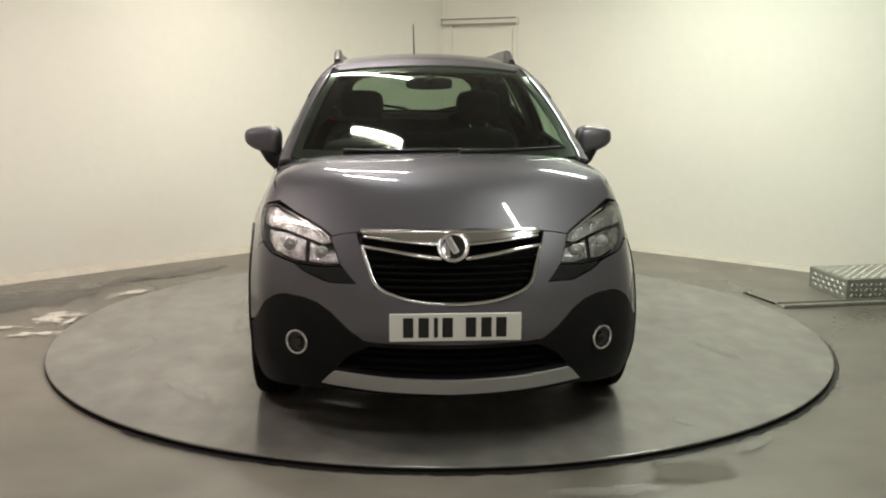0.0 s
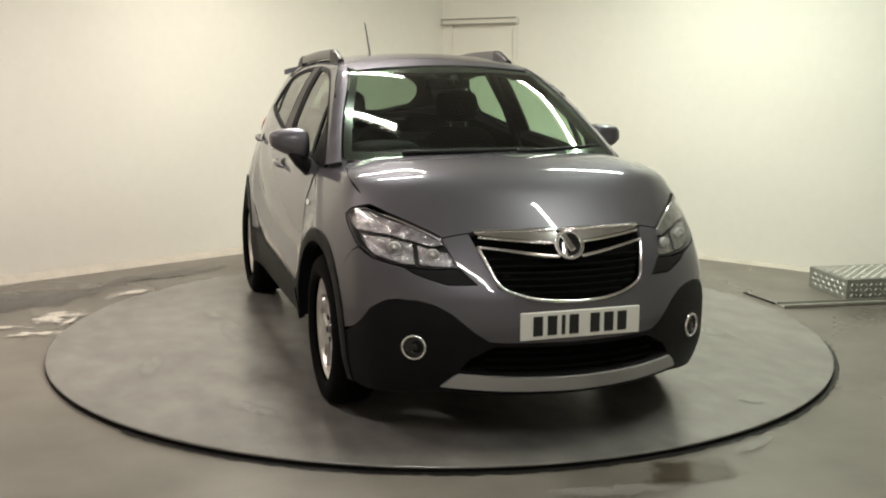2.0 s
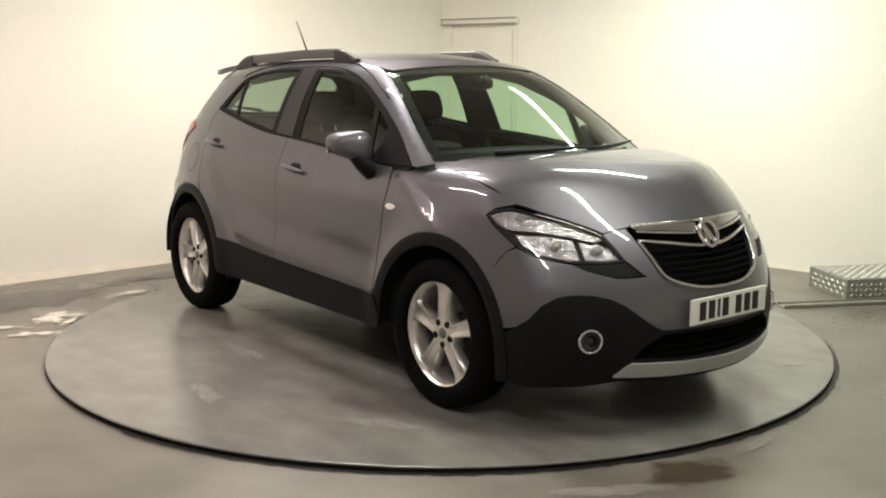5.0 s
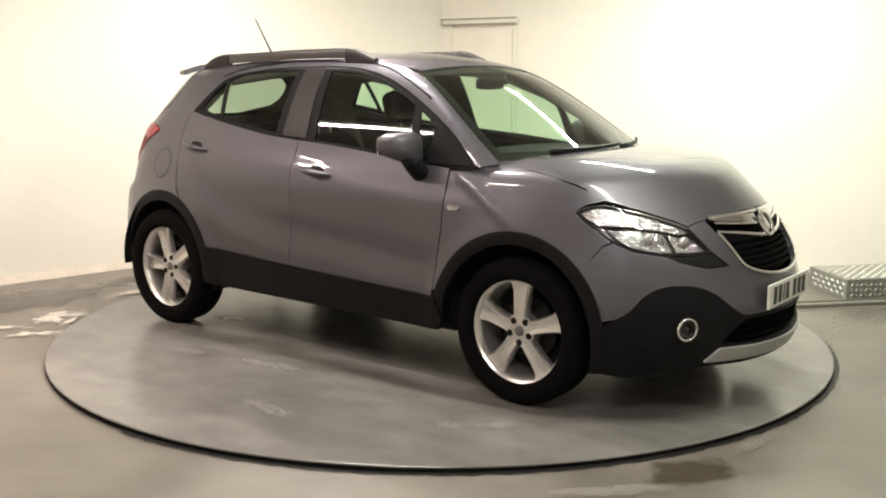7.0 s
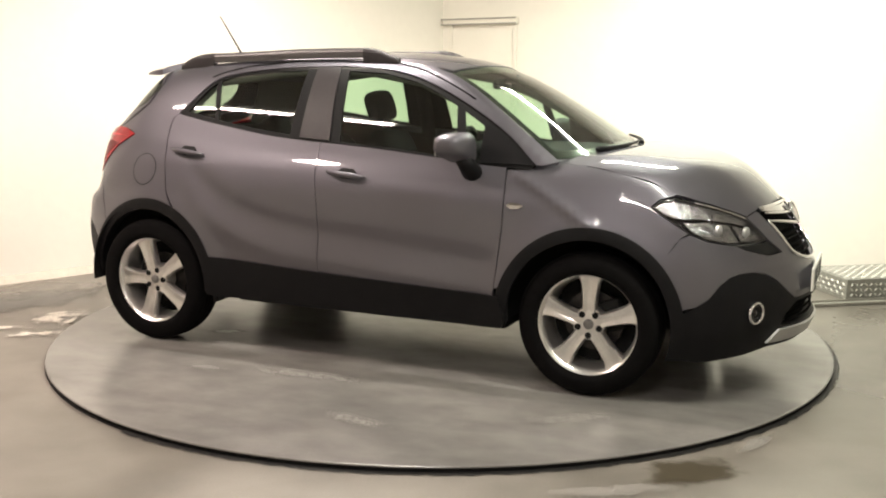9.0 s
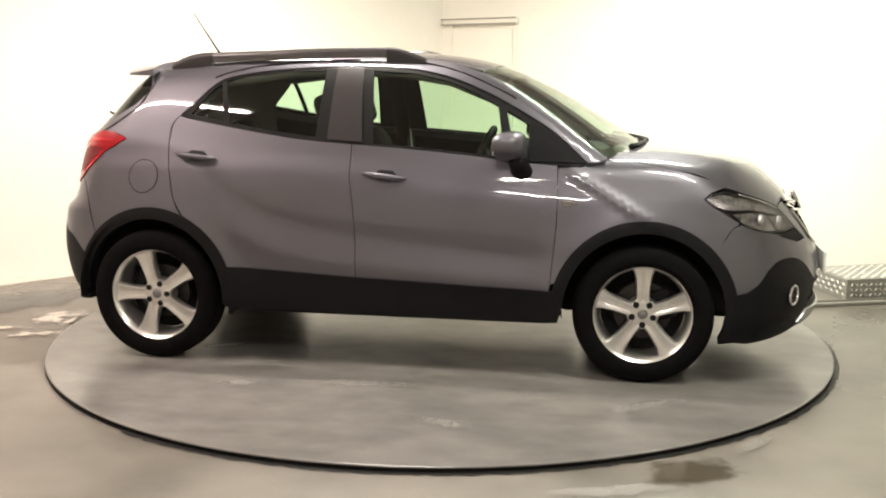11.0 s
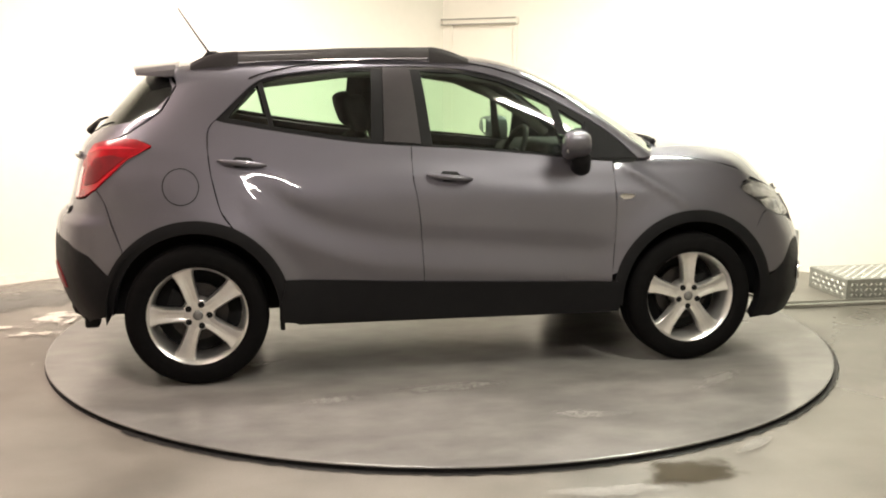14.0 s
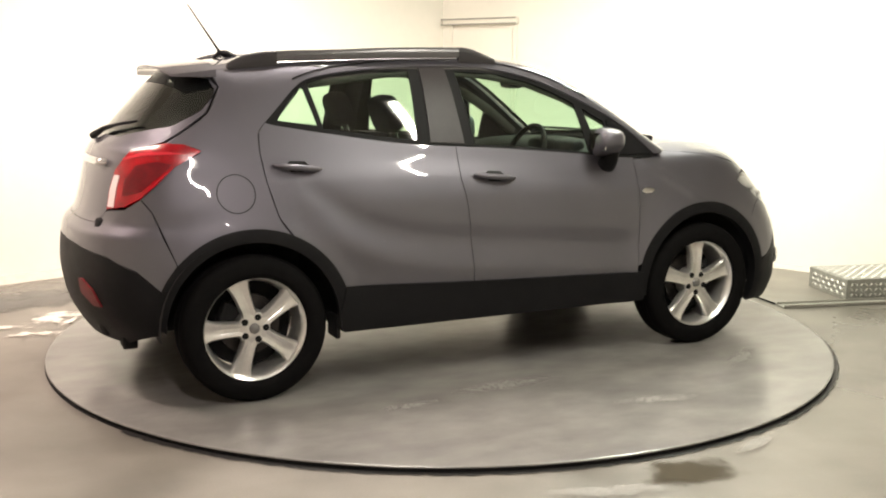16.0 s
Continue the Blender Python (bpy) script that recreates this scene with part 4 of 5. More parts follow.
        for o2, y, z in (([("f", 0.476, 0.806), ("f", 0.53, 0.814), ("f", 0.588, 0.832), ("f", 0.592, 0.760), ("f", 0.53, 0.754), ("f", 0.466, 0.760)], 0.532, 0.786), ([("f", 0.606, 0.836), ("f", 0.69, 0.856), ("s", 1.70, 0.856), ("s", 1.742, 0.815), ("s", 1.80, 0.784), ("f", 0.655, 0.758), ("f", 0.61, 0.758)], 0.665, 0.806)):
            cell = panel("main_reflector", T(o2), nose, lower, FACET, lamp, "bright faceted reflector cell", res=0.018, lift=-0.020, depth=0.02, sign=s)
            aim = Matrix.Translation(on_front(s * y, z, -0.020)) @ Matrix.Rotation(radians(90), 4, "Y") @ Matrix.Rotation(radians(-18 * s), 4, "X")
            bm = bmesh.new()
            lathe(bm, [(0.0005, 0.012), (0.010, 0.010), (0.017, 0.004), (0.024, 0.006), (0.027, 0.004), (0.028, -0.010)], 20, aim)
            part("bulb_shield", bm, SILVER, cell, smooth=True)
        bm = bmesh.new()
        tube(bm, [on_front(s * y, z, -0.008) for y, z in spline([(0.494, 0.846), (0.53, 0.868), (0.61, 0.905), (0.68, 0.932)], 4)], 0.006, 8, 0.7)
        part("chrome_brow", bm, CHROME, lamp, "chrome strip inside the headlight", True)
        drl = T([("f", 0.449, 0.744), ("f", 0.392, 0.690), ("f", 0.50, 0.685), ("f", 0.607, 0.719), ("f", 0.64, 0.739), ("f", 0.56, 0.736)])
        panel("lamp_lower_trim", drl, nose, lower, SEAL, lamp, "gloss black strip under the lamp", res=0.03, lift=-0.006, depth=0.02, sign=s)
        # fog lamp
        q = on_front(s * 0.632, 0.43, 0.004)
        aim = Matrix.Translation(q) @ Matrix.Rotation(radians(90), 4, "Y") @ Matrix.Rotation(radians(-30 * s), 4, "X")
        bm = bmesh.new()
        lathe(bm, [(0.0475 + 0.0065 * math.cos(a), 0.004 + 0.009 * math.sin(a)) for a in np.linspace(0, 2 * math.pi, 10, endpoint=False)], 36, aim, True)
        fog = part("fog_light", bm, CHROME, car, "round fog light in a chrome ring", True)
        bm = bmesh.new()
        lathe(bm, [(0.0005, -0.006), (0.02, -0.004), (0.036, 0.0), (0.044, -0.002)], 28, aim)
        part("fog_lens", bm, GLOSSBLACK, fog, "dark fog lens", True)
        bm = bmesh.new()
        lathe(bm, [(0.0005, 0.0035), (0.010, 0.0025), (0.014, -0.002)], 18, aim)
        part("fog_bulb", bm, IRON, fog, smooth=True)

    # tail: gate, lamps, bumper
    gate = R([("f", 0.0, 0.825), ("f", 0.3, 0.825), ("f", 0.43, 0.83), ("f", 0.48, 0.885)] + LAMP_INNER[1:] + [("s", -1.628, 1.203), ("s", -1.547, 1.25), ("s", -1.427, 1.335), ("s", -1.357, 1.452), ("s", -1.38, 1.52), ("f", 0.4, 1.53), ("f", 0.2, 1.535), ("f", 0.0, 1.537)])
    pane = R([("f", 0.0, 1.215), ("f", 0.3, 1.215), ("f", 0.5, 1.25), ("s", -1.575, 1.274), ("s", -1.446, 1.341), ("s", -1.380, 1.410), ("s", -1.370, 1.440), ("s", -1.388, 1.487), ("f", 0.40, 1.507), ("f", 0.2, 1.512), ("f", 0.0, 1.515)])
    gate = panel("tailgate", mirrored(gate), tail, cabin, PAINT, car, holes=[mirrored(pane)], res=0.035)
    glass = panel("rear_window", mirrored(pane), tail, cabin, REARGLASS, gate, "dark tinted rear window", res=0.05, lift=-0.003, depth=0)
    glass.visible_shadow = False
    inner = [(a * 0.66, 1.36 + (b - 1.36) * 0.86) for a, b in pane]
    panel("rear_window_border", mirrored(pane), tail, cabin, GLOSSBLACK, gate, "black printed window border", holes=[mirrored(inner)], res=0.05, lift=-0.006, depth=0)
    bm = bmesh.new()
    w = [tuple(rear_on(cabin)(np.array([[y, z]]))[0] - np.array([0.03, 0, 0])) for y, z in ((0.02, 1.20), (-0.05, 1.24), (-0.25, 1.27), (-0.42, 1.29))]
    tube(bm, w, [0.020, 0.013, 0.008, 0.006], 8)
    part("rear_wiper", bm, CLAD, gate, "black rear wiper", True)
    bm = bmesh.new()
    tube(bm, [tuple(rear_on(cabin)(np.array([[y, 1.10]]))[0] - np.array([0.01, 0, 0])) for y in np.linspace(-0.4, 0.4, 9)], 0.022, 8, 0.8)
    part("gate_bar", bm, CHROME, gate, "chrome bar over the plate recess", True)
    # spoiler: thin wing that carries on the roof
    xs, ys = np.linspace(-1.36, -1.60, 8), np.linspace(-1, 1, 21)
    verts, faces = [], []
    for lvl in (0, 1):
        for x in xs:
            half = 0.575 - 0.10 * ((-1.36 - x) / 0.24) ** 2
            for u in ys:
                y = u * half
                z = float(roof_z(x)) - 0.09 * y * y + 0.004 - 0.022 * abs(u) ** 6
                bow = x + 0.05 * u * u * (-1.36 - x) / 0.24
                verts.append((bow, y, z - lvl * (0.010 + 0.024 * (x + 1.60) / 0.24)))
    k, n = len(xs) * len(ys), len(ys)
    for i in range(len(xs) - 1):
        for j in range(n - 1):
            a = i * n + j
            faces += [(a, a + 1, a + n + 1, a + n), (k + a + n, k + a + n + 1, k + a + 1, k + a)]
    for j in range(n - 1):
        a = (len(xs) - 1) * n + j
        faces += [(a, a + 1, k + a + 1, k + a), (j + 1, j, k + j, k + j + 1)]
    for i in range(len(xs) - 1):
        faces += [(i * n, (i + 1) * n, k + (i + 1) * n, k + i * n), ((i + 1) * n + n - 1, i * n + n - 1, k + i * n + n - 1, k + (i + 1) * n + n - 1)]
    sp = link_mesh("spoiler", verts, faces, PAINT, gate, "body-coloured roof spoiler", True)
    mod = sp.modifiers.new("edges", "EDGE_SPLIT")
    mod.split_angle = radians(40)
    for s in (1, -1):
        o = R(LAMP_FRONT + LAMP_INNER)
        lamp = panel("tail_light", o, tail, cabin, LAMPRED, car, "red tail light cluster", res=0.03, lift=0.006, depth=0.03, sign=s)
        w = R([("f", 0.497, 0.905), ("f", 0.484, 0.985), ("f", 0.497, 1.05), ("f", 0.537, 1.05), ("f", 0.535, 0.98), ("f", 0.545, 0.905)])
        band = R([("s", -1.53, 1.150), ("s", -1.62, 1.148), ("s", -1.72, 1.140), ("f", 0.53, 1.115), ("f", 0.53, 1.128), ("s", -1.72, 1.153), ("s", -1.62, 1.160)])
        panel("lamp_band", band, tail, cabin, LAMPBAND, lamp, "bright red light band", res=0.02, lift=0.0085, depth=0.003, sign=s)
        dark = R([("s", -1.735, 0.985), ("s", -1.655, 1.055), ("s", -1.60, 1.105), ("s", -1.66, 1.118), ("s", -1.74, 1.10), ("f", 0.575, 1.03), ("f", 0.585, 0.96)])
        panel("lamp_cell", dark, tail, cabin, LAMPDARK, lamp, "deep red lamp cell", res=0.02, lift=0.008, depth=0.003, sign=s)
        panel("reverse_lens", w, tail, cabin, LAMPWHITE, lamp, "pale reversing lens", res=0.02, lift=0.009, depth=0.004, sign=s)
        o = R([("f", 0.39, 0.50), ("f", 0.39, 0.565), ("f", 0.43, 0.57), ("f", 0.52, 0.53), ("f", 0.565, 0.455), ("f", 0.50, 0.45)])
        panel("rear_reflector", o, tail, cabin, LAMPDARK, car, "red bumper reflector", res=0.03, lift=0.008, depth=0.012, sign=s)
    trim = R([("f", 0.0, 0.83), ("f", 0.5, 0.83), ("s", -1.70, 0.85), ("s", -1.45, 0.90), ("s", -1.42, 1.14), ("s", -1.58, 1.2), ("f", 0.5, 1.185), ("f", 0.0, 1.185)])
    panel("boot_trim", mirrored(trim), tail, cabin, CABIN, car, "black inner boot lining", res=0.06, lift=-0.05, depth=0)
    half = R([("f", 0.0, 0.8225), ("f", 0.3, 0.8225), ("f", 0.43, 0.827), ("f", 0.485, 0.886), ("s", -1.805, 0.900), ("s", -1.7425, 0.951), ("s", -1.7035, 0.8975), ("s", -1.6195, 0.667), ("s", -1.66, 0.60), ("s", -1.685, 0.545), ("s", -1.785, 0.64), ("f", 0.62, 0.695), ("f", 0.3, 0.72), ("f", 0.0, 0.725)])
    panel("rear_bumper", mirrored(half), tail, cabin, PAINT, car, res=0.03)
    half = R([("f", 0.0, 0.721), ("f", 0.3, 0.716), ("f", 0.62, 0.691), ("s", -1.785, 0.636), ("s", -1.69, 0.54), ("s", -1.71, 0.42), ("s", -1.70, 0.345), ("s", -1.78, 0.315), ("f", 0.62, 0.285), ("f", 0.3, 0.27), ("f", 0.0, 0.27)])
    panel("lower_rear_bumper", mirrored(half), tail, cabin, CLAD, car, "black textured plastic rear bumper", res=0.03, depth=0.03)


def number_plate(p, tilt, parent):
    m = Matrix.Translation(p) @ Matrix.Rotation(radians(tilt), 4, "Y")
    bm = bmesh.new()
    box(bm, (-0.012, -0.26, -0.0555), (0.0, 0.26, 0.0555), 0.003, 2, m)
    plate = part("number_plate", bm, PLATEWHITE, parent, "white number plate with plain black bars")
    widths = [(-0.187, 0.041), (-0.126, 0.041), (-0.078, 0.016), (-0.032, 0.041), (0.060, 0.041), (0.121, 0.041), (0.180, 0.041)]
    for y, w in widths:
        bm = bmesh.new()
        box(bm, (0.0, y - w / 2, -0.0395), (0.002, y + w / 2, 0.0395), 0, 1, m)
        part("plate_bar", bm, INK, plate)


def spoke_mesh():
    """One broad spoke with a shallow groove, along x."""
    bm, rows = bmesh.new(), []
    for r, w, h, low in ((0.045, 0.038, 0.036, -0.01), (0.09, 0.0335, 0.038, -0.012), (0.14, 0.037, 0.036, -0.012), (0.19, 0.044, 0.032, -0.01), (0.215, 0.053, 0.031, -0.008), (0.241, 0.076, 0.037, 0.0)):
        sec = [(-w, low), (-w, h - 0.012), (-w * 0.82, h), (-w * 0.40, h - 0.002), (-w * 0.26, h - 0.0055), (w * 0.26, h - 0.0055), (w * 0.40, h - 0.002), (w * 0.82, h), (w, h - 0.012), (w, low)]
        rows.append([bm.verts.new((r, u, v)) for u, v in sec])
    for p, q in zip(rows, rows[1:]):
        for i in range(9):
            bm.faces.new((p[i], p[i + 1], q[i + 1], q[i]))
    bmesh.ops.recalc_face_normals(bm, faces=bm.faces)
    data = bpy.data.meshes.new("spoke")
    bm.to_mesh(data)
    bm.free()
    data.materials.append(ALLOY)
    data.polygons.foreach_set("use_smooth", [True] * len(data.polygons))
    data.set_sharp_from_angle(angle=radians(28))
    return data


SPOKE = spoke_mesh()


def wheel(x, s, phase):
    """Five-spoke alloy wheel; its outer face looks along its own z."""
    rim = bmesh.new()
    lathe(rim, [(0.236, 0.040), (0.246, 0.049), (0.253, 0.045), (0.255, 0.030), (0.240, 0.020), (0.226, 0.0), (0.215, -0.06), (0.218, -0.15), (0.246, -0.155)], 64)
    lathe(rim, [(0.236, 0.040), (0.228, 0.030), (0.222, 0.010), (0.212, -0.06)], 64)
    lathe(rim, [(0.0005, 0.034), (0.03, 0.034), (0.062, 0.034), (0.076, 0.028), (0.082, 0.0), (0.082, -0.05)], 40)
    m = Matrix.Translation((x, s * TRACK, HUB)) @ Matrix.Rotation(radians(-90 * s), 4, "X")
    out = 0.034
    for v in rim.verts:
        v.co.z += out - 0.01
    me = part("wheel", rim, ALLOY, car, "silver five-spoke alloy wheel with black tyre")
    me.matrix_local = m
    me.data.polygons.foreach_set("use_smooth", [True] * len(me.data.polygons))
    me.data.set_sharp_from_angle(angle=radians(32))
    for k in range(5):
        arm = new("spoke", SPOKE)
        arm.parent = me
        arm.matrix_local = Matrix.Translation((0, 0, out - 0.01)) @ Matrix.Rotation(radians(phase + 72 * k), 4, "Z")
    bm = bmesh.new()
    half = 0.106
    prof = [(0.242, half - 0.020), (0.254, half - 0.002), (0.275, half + 0.001), (0.30, half), (0.322, half - 0.006), (0.336, half - 0.018), (0.3435, half - 0.034), (TYRE_R, half - 0.06), (TYRE_R, half - 0.072), (TYRE_R - 0.008, half - 0.074), (TYRE_R - 0.008, half - 0.082), (TYRE_R, half - 0.084), (TYRE_R, 0.01), (TYRE_R - 0.008, 0.006)]
    lathe(bm, prof + [(r, -h) for r, h in reversed(prof)], 72)
    part("tyre", bm, TYRE, me, "black road tyre", True)
    bm = bmesh.new()
    lathe(bm, [(0.03, -0.035), (0.145, -0.035), (0.145, -0.06), (0.03, -0.06)], 40)
    part("brake_disc", bm, IRON, me, "grey iron brake disc", False)
    bm = bmesh.new()
    box(bm, (0.05, -0.075, -0.075), (0.155, 0.075, 0.0), 0.012)
    cal = part("caliper", bm, DARK, me, "dark brake caliper")
    cal.matrix_local = Matrix.Rotation(radians(20 if x > 0 else 160), 4, "Z")
    bm = bmesh.new()
    lathe(bm, [(0.0005, -0.085), (0.212, -0.085)], 32)
    part("back_plate", bm, DARK, me)
    bm = bmesh.new()
    lathe(bm, [(0.0005, 0.042 + out - 0.01), (0.018, 0.041 + out - 0.01), (0.025, 0.037 + out - 0.01), (0.0265, 0.02 + out - 0.01)], 28)
    part("centre_cap", bm, CAP, me, "round dark grey centre cap", True)
    for k in range(5):
        a = radians(phase + 36 + 72 * k)
        bm = bmesh.new()
        lathe(bm, [(0.0005, 0.0385), (0.0145, 0.0385), (0.016, 0.036), (0.016, 0.02)], 14, Matrix.Translation((0.055 * math.cos(a), 0.055 * math.sin(a), out - 0.01)))
        part("wheel_bolt", bm, SEAL, me, "dark recessed wheel bolt")


def mirrors():
    for s in (1, -1):
        bm = bmesh.new()
        bmesh.ops.create_uvsphere(bm, u_segments=32, v_segments=20, radius=1.0)
        for v in bm.verts:
            c = [math.copysign(abs(q) ** 0.62, q) for q in v.co]
            x, y, z = c
            taper = 1.10 - 0.46 * (y * 0.5 + 0.5)
            v.co = (0.612 + 0.076 * x * (1 - 0.10 * z) - 0.02 * y, s * (0.885 + 0.100 * y), 1.172 + (0.072 * taper) * z + 0.008 * y - (0.012 * (1 - y) if z < 0 else 0))
        housing = part("door_mirror", bm, PAINT, car, "body-coloured door mirror on a black foot", True)
        bm = bmesh.new()
        tube(bm, [(0.665, s * 0.745, 1.02), (0.665, s * 0.79, 1.035), (0.655, s * 0.835, 1.075), (0.64, s * 0.865, 1.12)], [0.060, 0.056, 0.05, 0.048], 12, 0.8)
        part("mirror_foot", bm, CLAD, housing, "black plastic mirror foot", True)
        bm = bmesh.new()
        box(bm, (0.539, s * 0.885 - 0.080, 1.125), (0.5435, s * 0.885 + 0.070, 1.210), 0.012)
        part("mirror_glass", bm, MIRROR, housing, "mirror glass")
        panel("sail_panel", [(0.70, 1.086), (0.975, 1.083), (0.93, 1.13), (0.80, 1.215), (0.71, 1.27)], side_on(cabin), cabin, CLAD, housing, "black triangular sail panel", res=0.04, lift=0.002, depth=0.012, sign=s)


def roof_fittings():
    rail_top = smooth_curve((-1.285, 1.556), (-1.23, 1.585), (-1.16, 1.606), (-1.10, 1.615), (-0.73, 1.629), (-0.43, 1.641), (-0.07, 1.645), (0.0, 1.634), (0.06, 1.614), (0.13, 1.588))
    ditch_z = smooth_curve((-1.02, 1.478), (-0.92, 1.515), (-0.72, 1.553), (-0.43, 1.578), (-0.14, 1.584), (0.13, 1.565), (0.3, 1.528), (0.5, 1.45), (0.7, 1.347))

    def rail_y(x):
        return 0.502 - 0.022 * max(0.0, -(x + 0.5) / 0.75) ** 2

    def rail_piece(name, x0, x1, n, half, rise, mat, parent, label):
        bm, rows = bmesh.new(), []
        for x in np.linspace(x0, x1, n):
            y = rail_y(x)
            foot = top_on(cabin, 1.2)(np.array([[x, y - half], [x, y + half]]))[:, 2]
            high = float(rail_top(x)) + rise
            low = max(foot[0], high - 0.046) if name == "roof_rail" else foot[0]
            sec = [(y - half, low - 0.006), (y - half, high - 0.010), (y - half * 0.5, high), (y + half * 0.4, high), (y + half * 0.9, high - 0.009), (y + half * 1.1, high - 0.024), (y + half, min(max(foot[1], low) if name == "roof_rail" else foot[1], high - 0.026) - 0.004)]
            rows.append([bm.verts.new((x, sgn * a, b)) for a, b in sec])
        for p, q in zip(rows, rows[1:]):
            for k in range(6):
                bm.faces.new((p[k], p[k + 1], q[k + 1], q[k]))
        bm.faces.new(rows[0])
        bm.faces.new(rows[-1])
        ob = part(name, bm, mat, parent, label, True)
        ob.data.set_sharp_from_angle(angle=radians(50))
        return ob

    for sgn in (1, -1):
        rail = rail_piece("roof_rail", -1.06, -0.06, 25, 0.015, 0.0, SATIN, car, "dark satin roof rail")
        rail_piece("rail_foot", -1.285, -1.05, 9, 0.019, 0.002, PILLAR, rail, "black plastic rail foot")
        rail_piece("rail_foot", 0.13, -0.08, 9, 0.019, 0.002, PILLAR, rail, "black plastic rail foot")
        bm = bmesh.new()
        tube(bm, [on_side(x, float(ditch_z(x)), 0.0, cabin, sgn) for x in np.linspace(0.62, -1.0, 34)], 0.0042, 6)
        part("roof_seal", bm, SEAL, car, "thin black rubber seal over the doors", True)
    bm = bmesh.new()
    z = float(roof_z(-1.20))
    tube(bm, [(-1.13, 0, z - 0.005), (-1.175, 0, z + 0.018), (-1.21, 0, z + 0.02), (-1.24, 0, z - 0.006)], [0.03, 0.028, 0.02, 0.012], 12, 0.7)
    base = part("aerial", bm, CLAD, car, "black roof aerial", True)
    bm = bmesh.new()
    tube(bm, [(-1.195, 0, z + 0.01), (-1.225, 0, z + 0.055), (-1.362, 0, z + 0.262)], [0.008, 0.006, 0.0034], 8)
    part("rod", bm, CLAD, base, "thin black aerial rod", True)
    for y0, y1, x0 in ((-0.45, 0.12, 1.165), (0.10, 0.62, 1.16)):
        bm = bmesh.new()
        pts = []
        for u in np.linspace(0, 1, 7):
            y = y0 + (y1 - y0) * u
            p = front_on(cabin)(np.array([[y, 1.132 + 0.012 * u]]))[0]
            pts.append((p[0] + 0.02, p[1], p[2] + 0.012))
        tube(bm, pts, [0.016, 0.013, 0.011, 0.010, 0.009, 0.008, 0.007], 8)
        part("wiper", bm, CLAD, car, "black windscreen wiper", True)
    bm = bmesh.new()
    rows = []
    for y in np.linspace(-0.66, 0.66, 17):
        p = front_on(cabin)(np.array([[y, 1.118]]))[0]
        rows.append([bm.verts.new((p[0] + dx, y, 1.118 + dz - 0.08 * y * y)) for dx, dz in ((-0.10, 0.035), (0.03, 0.0), (0.12, -0.035), (0.12, -0.09))])
    for a, b in zip(rows, rows[1:]):
        for i in range(3):
            bm.faces.new((a[i], b[i], b[i + 1], a[i + 1]))
    part("cowl", bm, CLAD, car, "black scuttle panel under the windscreen", True)


def cushion(name, lo, hi, m, parent, label="", mat=None, power=0.45):
    bm = bmesh.new()
    bmesh.ops.create_uvsphere(bm, u_segments=20, v_segments=14, radius=1.0)
    mid, half = (Vector(lo) + Vector(hi)) / 2, (Vector(hi) - Vector(lo)) / 2
    for v in bm.verts:
        v.co = m @ Vector([mid[i] + half[i] * math.copysign(abs(v.co[i]) ** power, v.co[i]) for i in range(3)])
    return part(name, bm, mat or CLOTH, parent, label, True)


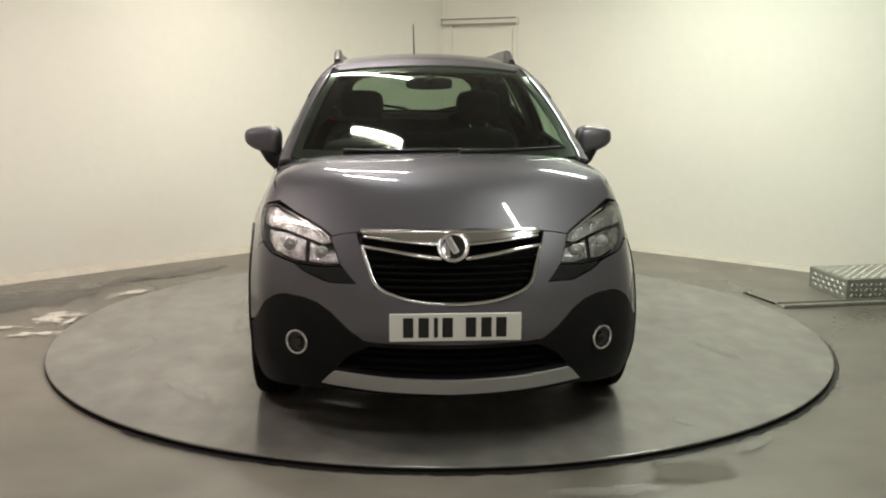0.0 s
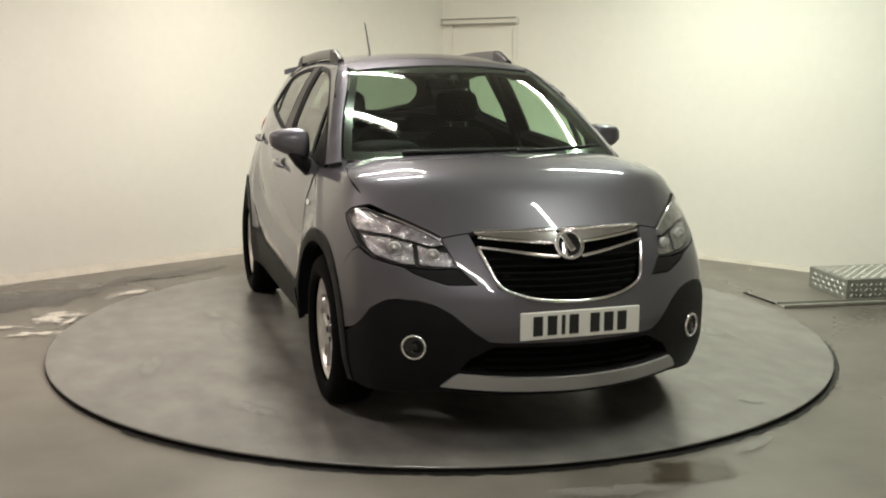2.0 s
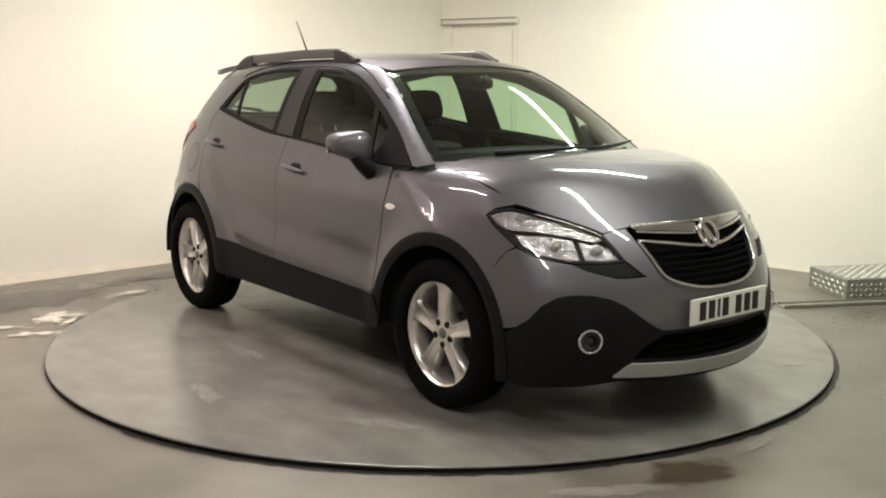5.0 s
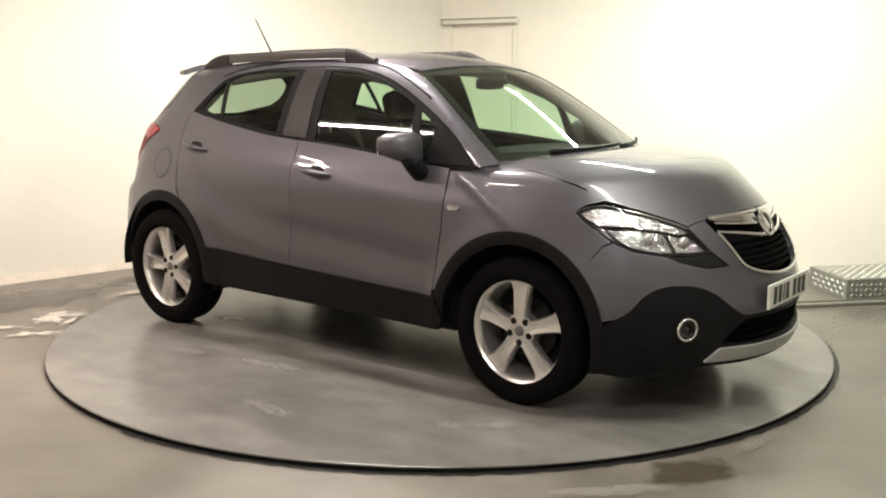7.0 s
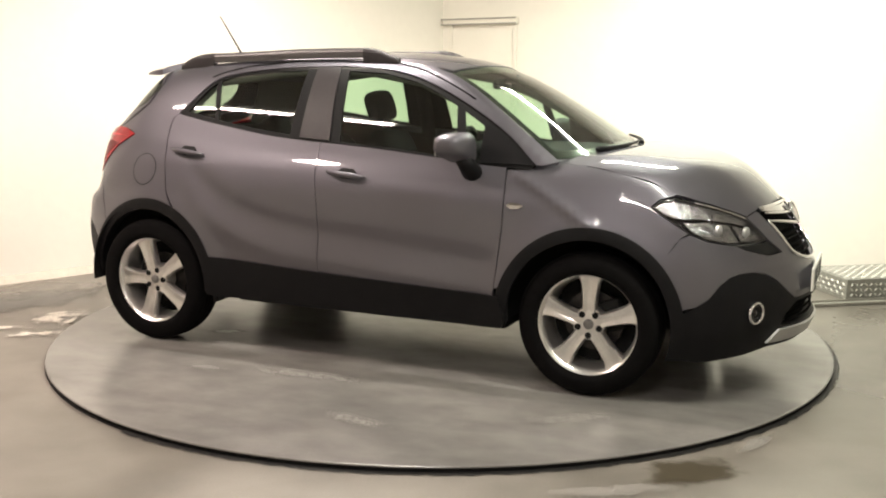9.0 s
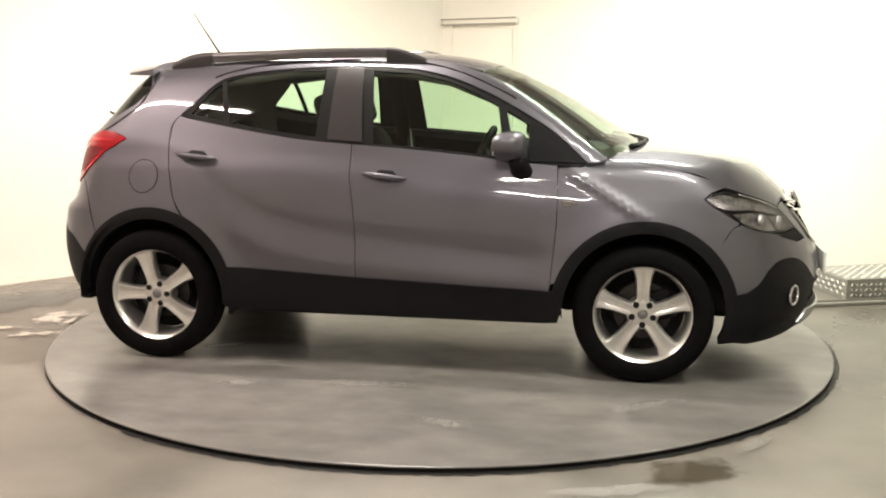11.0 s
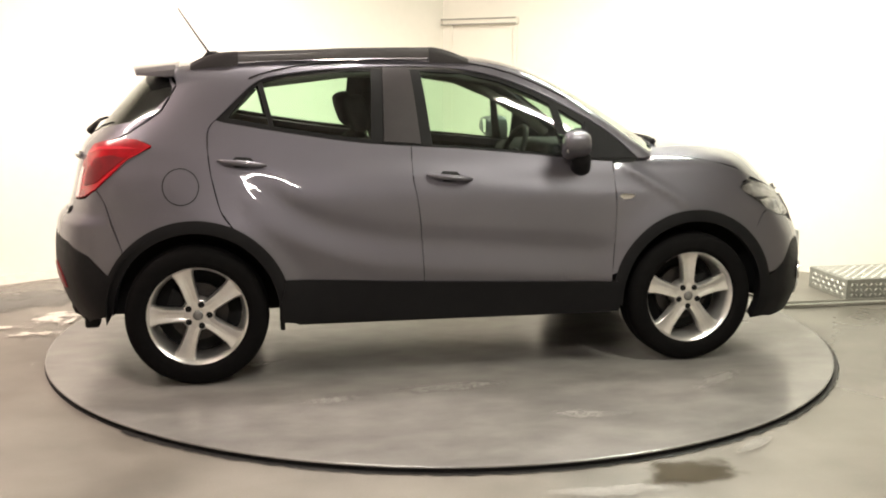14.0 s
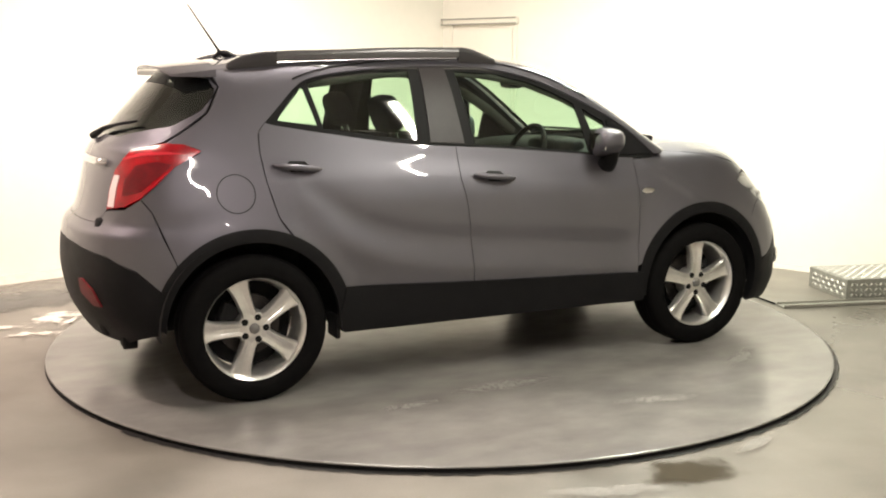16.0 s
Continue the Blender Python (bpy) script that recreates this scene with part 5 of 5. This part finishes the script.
def interior():
    bm = bmesh.new()
    box(bm, (-0.80, -0.70, 0.24), (0.82, 0.70, 0.42), 0.02)
    box(bm, (0.82, -0.40, 0.24), (1.84, 0.40, 0.74), 0.05)
    box(bm, (-1.92, -0.50, 0.28), (-0.80, 0.50, 0.86), 0.05)
    box(bm, (-1.72, -0.60, 0.80), (-1.02, 0.60, 1.10), 0.05)
    box(bm, (0.80, -0.70, 0.80), (0.95, 0.70, 1.02), 0.03)
    part("underbody", bm, DARK, car, "black underbody")
    for ax in (AXLE, -AXLE):
        for s in (1, -1):
            bm = bmesh.new()
            lathe(bm, [(0.43, 0.0), (0.43, 0.30), (0.05, 0.30)], 40, Matrix.Translation((ax, s * 0.845, ARCH_Z)) @ Matrix.Rotation(radians(90 * s), 4, "X"))
            bmesh.ops.bisect_plane(bm, geom=bm.verts[:] + bm.edges[:] + bm.faces[:], plane_co=(0, 0, 0.315), plane_no=(0, 0, -1), clear_outer=True)
            part("wheel_well", bm, DARK, car, "black wheel well liner", True)
    for s in (1, -1):
        bm = bmesh.new()
        box(bm, (-0.880, s * 0.76 - 0.065, 0.250), (-0.856, s * 0.76 + 0.065, 0.36), 0.006)
        part("mudflap", bm, SEAL, car, "small black rubber flap ahead of the rear wheel")
        bm = bmesh.new()
        box(bm, (-1.84, s * 0.56 - 0.05, 0.250), (-1.77, s * 0.56 + 0.05, 0.32), 0.012)
        part("bumper_bracket", bm, SEAL, car, "black bracket under the rear bumper")
    # dashboard with hood over the dials
    dash = cushion("dashboard", (0.50, -0.70, 0.80), (1.12, 0.70, 1.125), Matrix.Identity(4), car, "black dashboard", CABIN, 0.5)
    cushion("dial_hood", (0.48, -0.56, 1.05), (0.72, -0.20, 1.165), Matrix.Identity(4), dash, "black dial hood", CABIN, 0.6)
    # steering wheel on the right-hand side
    m = Matrix.Translation((0.40, -0.37, 1.06)) @ Matrix.Rotation(radians(-66), 4, "Y")
    bm = bmesh.new()
    lathe(bm, [(0.18 + 0.016 * math.cos(a), 0.016 * math.sin(a)) for a in np.linspace(0, 2 * math.pi, 10, endpoint=False)], 40, m, True)
    sw = part("steering_wheel", bm, CABIN, car, "black steering wheel", True)
    bm = bmesh.new()
    box(bm, (-0.06, -0.06, -0.03), (0.06, 0.06, 0.02), 0.02, 3, m)
    box(bm, (-0.015, -0.175, -0.02), (0.015, 0.175, -0.005), 0.006, 2, m)
    part("wheel_hub", bm, CABIN, sw)
    for y in (-0.37, 0.37):
        m = Matrix.Translation((0.0, y, 0))
        seat = cushion("front_seat", (-0.27, -0.25, 0.42), (0.28, 0.25, 0.66), m, car, "charcoal cloth front seat")
        lean = Matrix.Translation((-0.20, y, 0.60)) @ Matrix.Rotation(radians(-18), 4, "Y")
        cushion("backrest", (-0.10, -0.25, -0.05), (0.07, 0.25, 0.60), lean, seat, power=0.5)
        cushion("headrest", (-0.06, -0.14, 0.645), (0.05, 0.14, 0.84), lean, seat, power=0.55)
        bm = bmesh.new()
        for d in (-0.05, 0.05):
            tube(bm, [lean @ Vector((0, d, 0.55)), lean @ Vector((0, d, 0.70))], 0.007, 8)
        part("headrest_post", bm, CHROME, seat, smooth=True)
    bench = cushion("rear_bench", (-1.02, -0.62, 0.45), (-0.52, 0.62, 0.74), Matrix.Identity(4), car, "charcoal cloth rear bench")
    lean = Matrix.Translation((-1.02, 0, 0.66)) @ Matrix.Rotation(radians(-20), 4, "Y")
    cushion("backrest", (-0.10, -0.62, -0.05), (0.06, 0.62, 0.56), lean, bench, power=0.4)
    for y in (-0.36, 0.36):
        cushion("headrest", (-0.05, y - 0.13, 0.46), (0.05, y + 0.13, 0.60), lean, bench, power=0.55)
    # inner mirror with its stalk
    mir = cushion("inner_mirror", (0.50, -0.125, 1.425), (0.535, 0.125, 1.49), Matrix.Identity(4), car, "black interior mirror", CABIN, 0.5)
    bm = bmesh.new()
    tube(bm, [(0.53, 0, 1.47), (0.60, 0, 1.475), (0.615, 0, 1.48)], [0.012, 0.02, 0.03], 8)
    part("mirror_stalk", bm, CABIN, mir, smooth=True)
    for s in (1, -1):
        bm = bmesh.new()
        pts = [on_side(x, z, -0.05, cabin, s) for x, z in ((-0.26, 1.10), (-0.255, 1.3), (-0.25, 1.53))]
        tube(bm, pts, 0.05, 10, 0.6)
        part("pillar_trim", bm, CABIN, car, "dark inner pillar trim", True)
        bm = bmesh.new()
        pts = [on_side(x, z, -0.045, cabin, s) for x, z in ((0.92, 1.13), (0.72, 1.27), (0.50, 1.39), (0.28, 1.475), (0.0, 1.52), (-0.5, 1.52), (-0.95, 1.465))]
        tube(bm, pts, 0.03, 10)
        part("roof_side_trim", bm, LINER, car, "grey inner roof edge trim", True)
        panel("pillar_lining", [(-0.96, 1.46), (-1.11, 1.30), (-0.95, 1.22), (-1.3, 1.1), (-1.6, 1.2), (-1.42, 1.5)], side_on(cabin), cabin, LINER, car, "grey inner rear pillar lining", res=0.08, lift=-0.05, depth=0, sign=s)



body_panels()
end_panels()
for x, s, phase in ((AXLE, -1, 90), (-AXLE, -1, 36), (AXLE, 1, 20), (-AXLE, 1, 50)):
    wheel(x, s, phase)
mirrors()
roof_fittings()
interior()


def motions():
    spins, drives = [], []
    for t, h in HEADINGS:
        a = radians(h)
        spins.append((t, pose(0, 0, TOP, 0, 0, h)))
        drives.append((t, pose(CAR_X * math.cos(a) - CAR_Y * math.sin(a), CAR_X * math.sin(a) + CAR_Y * math.cos(a), TOP, 0, 0, h)))
    walk(disc, spins)
    walk(car, drives)


motions()
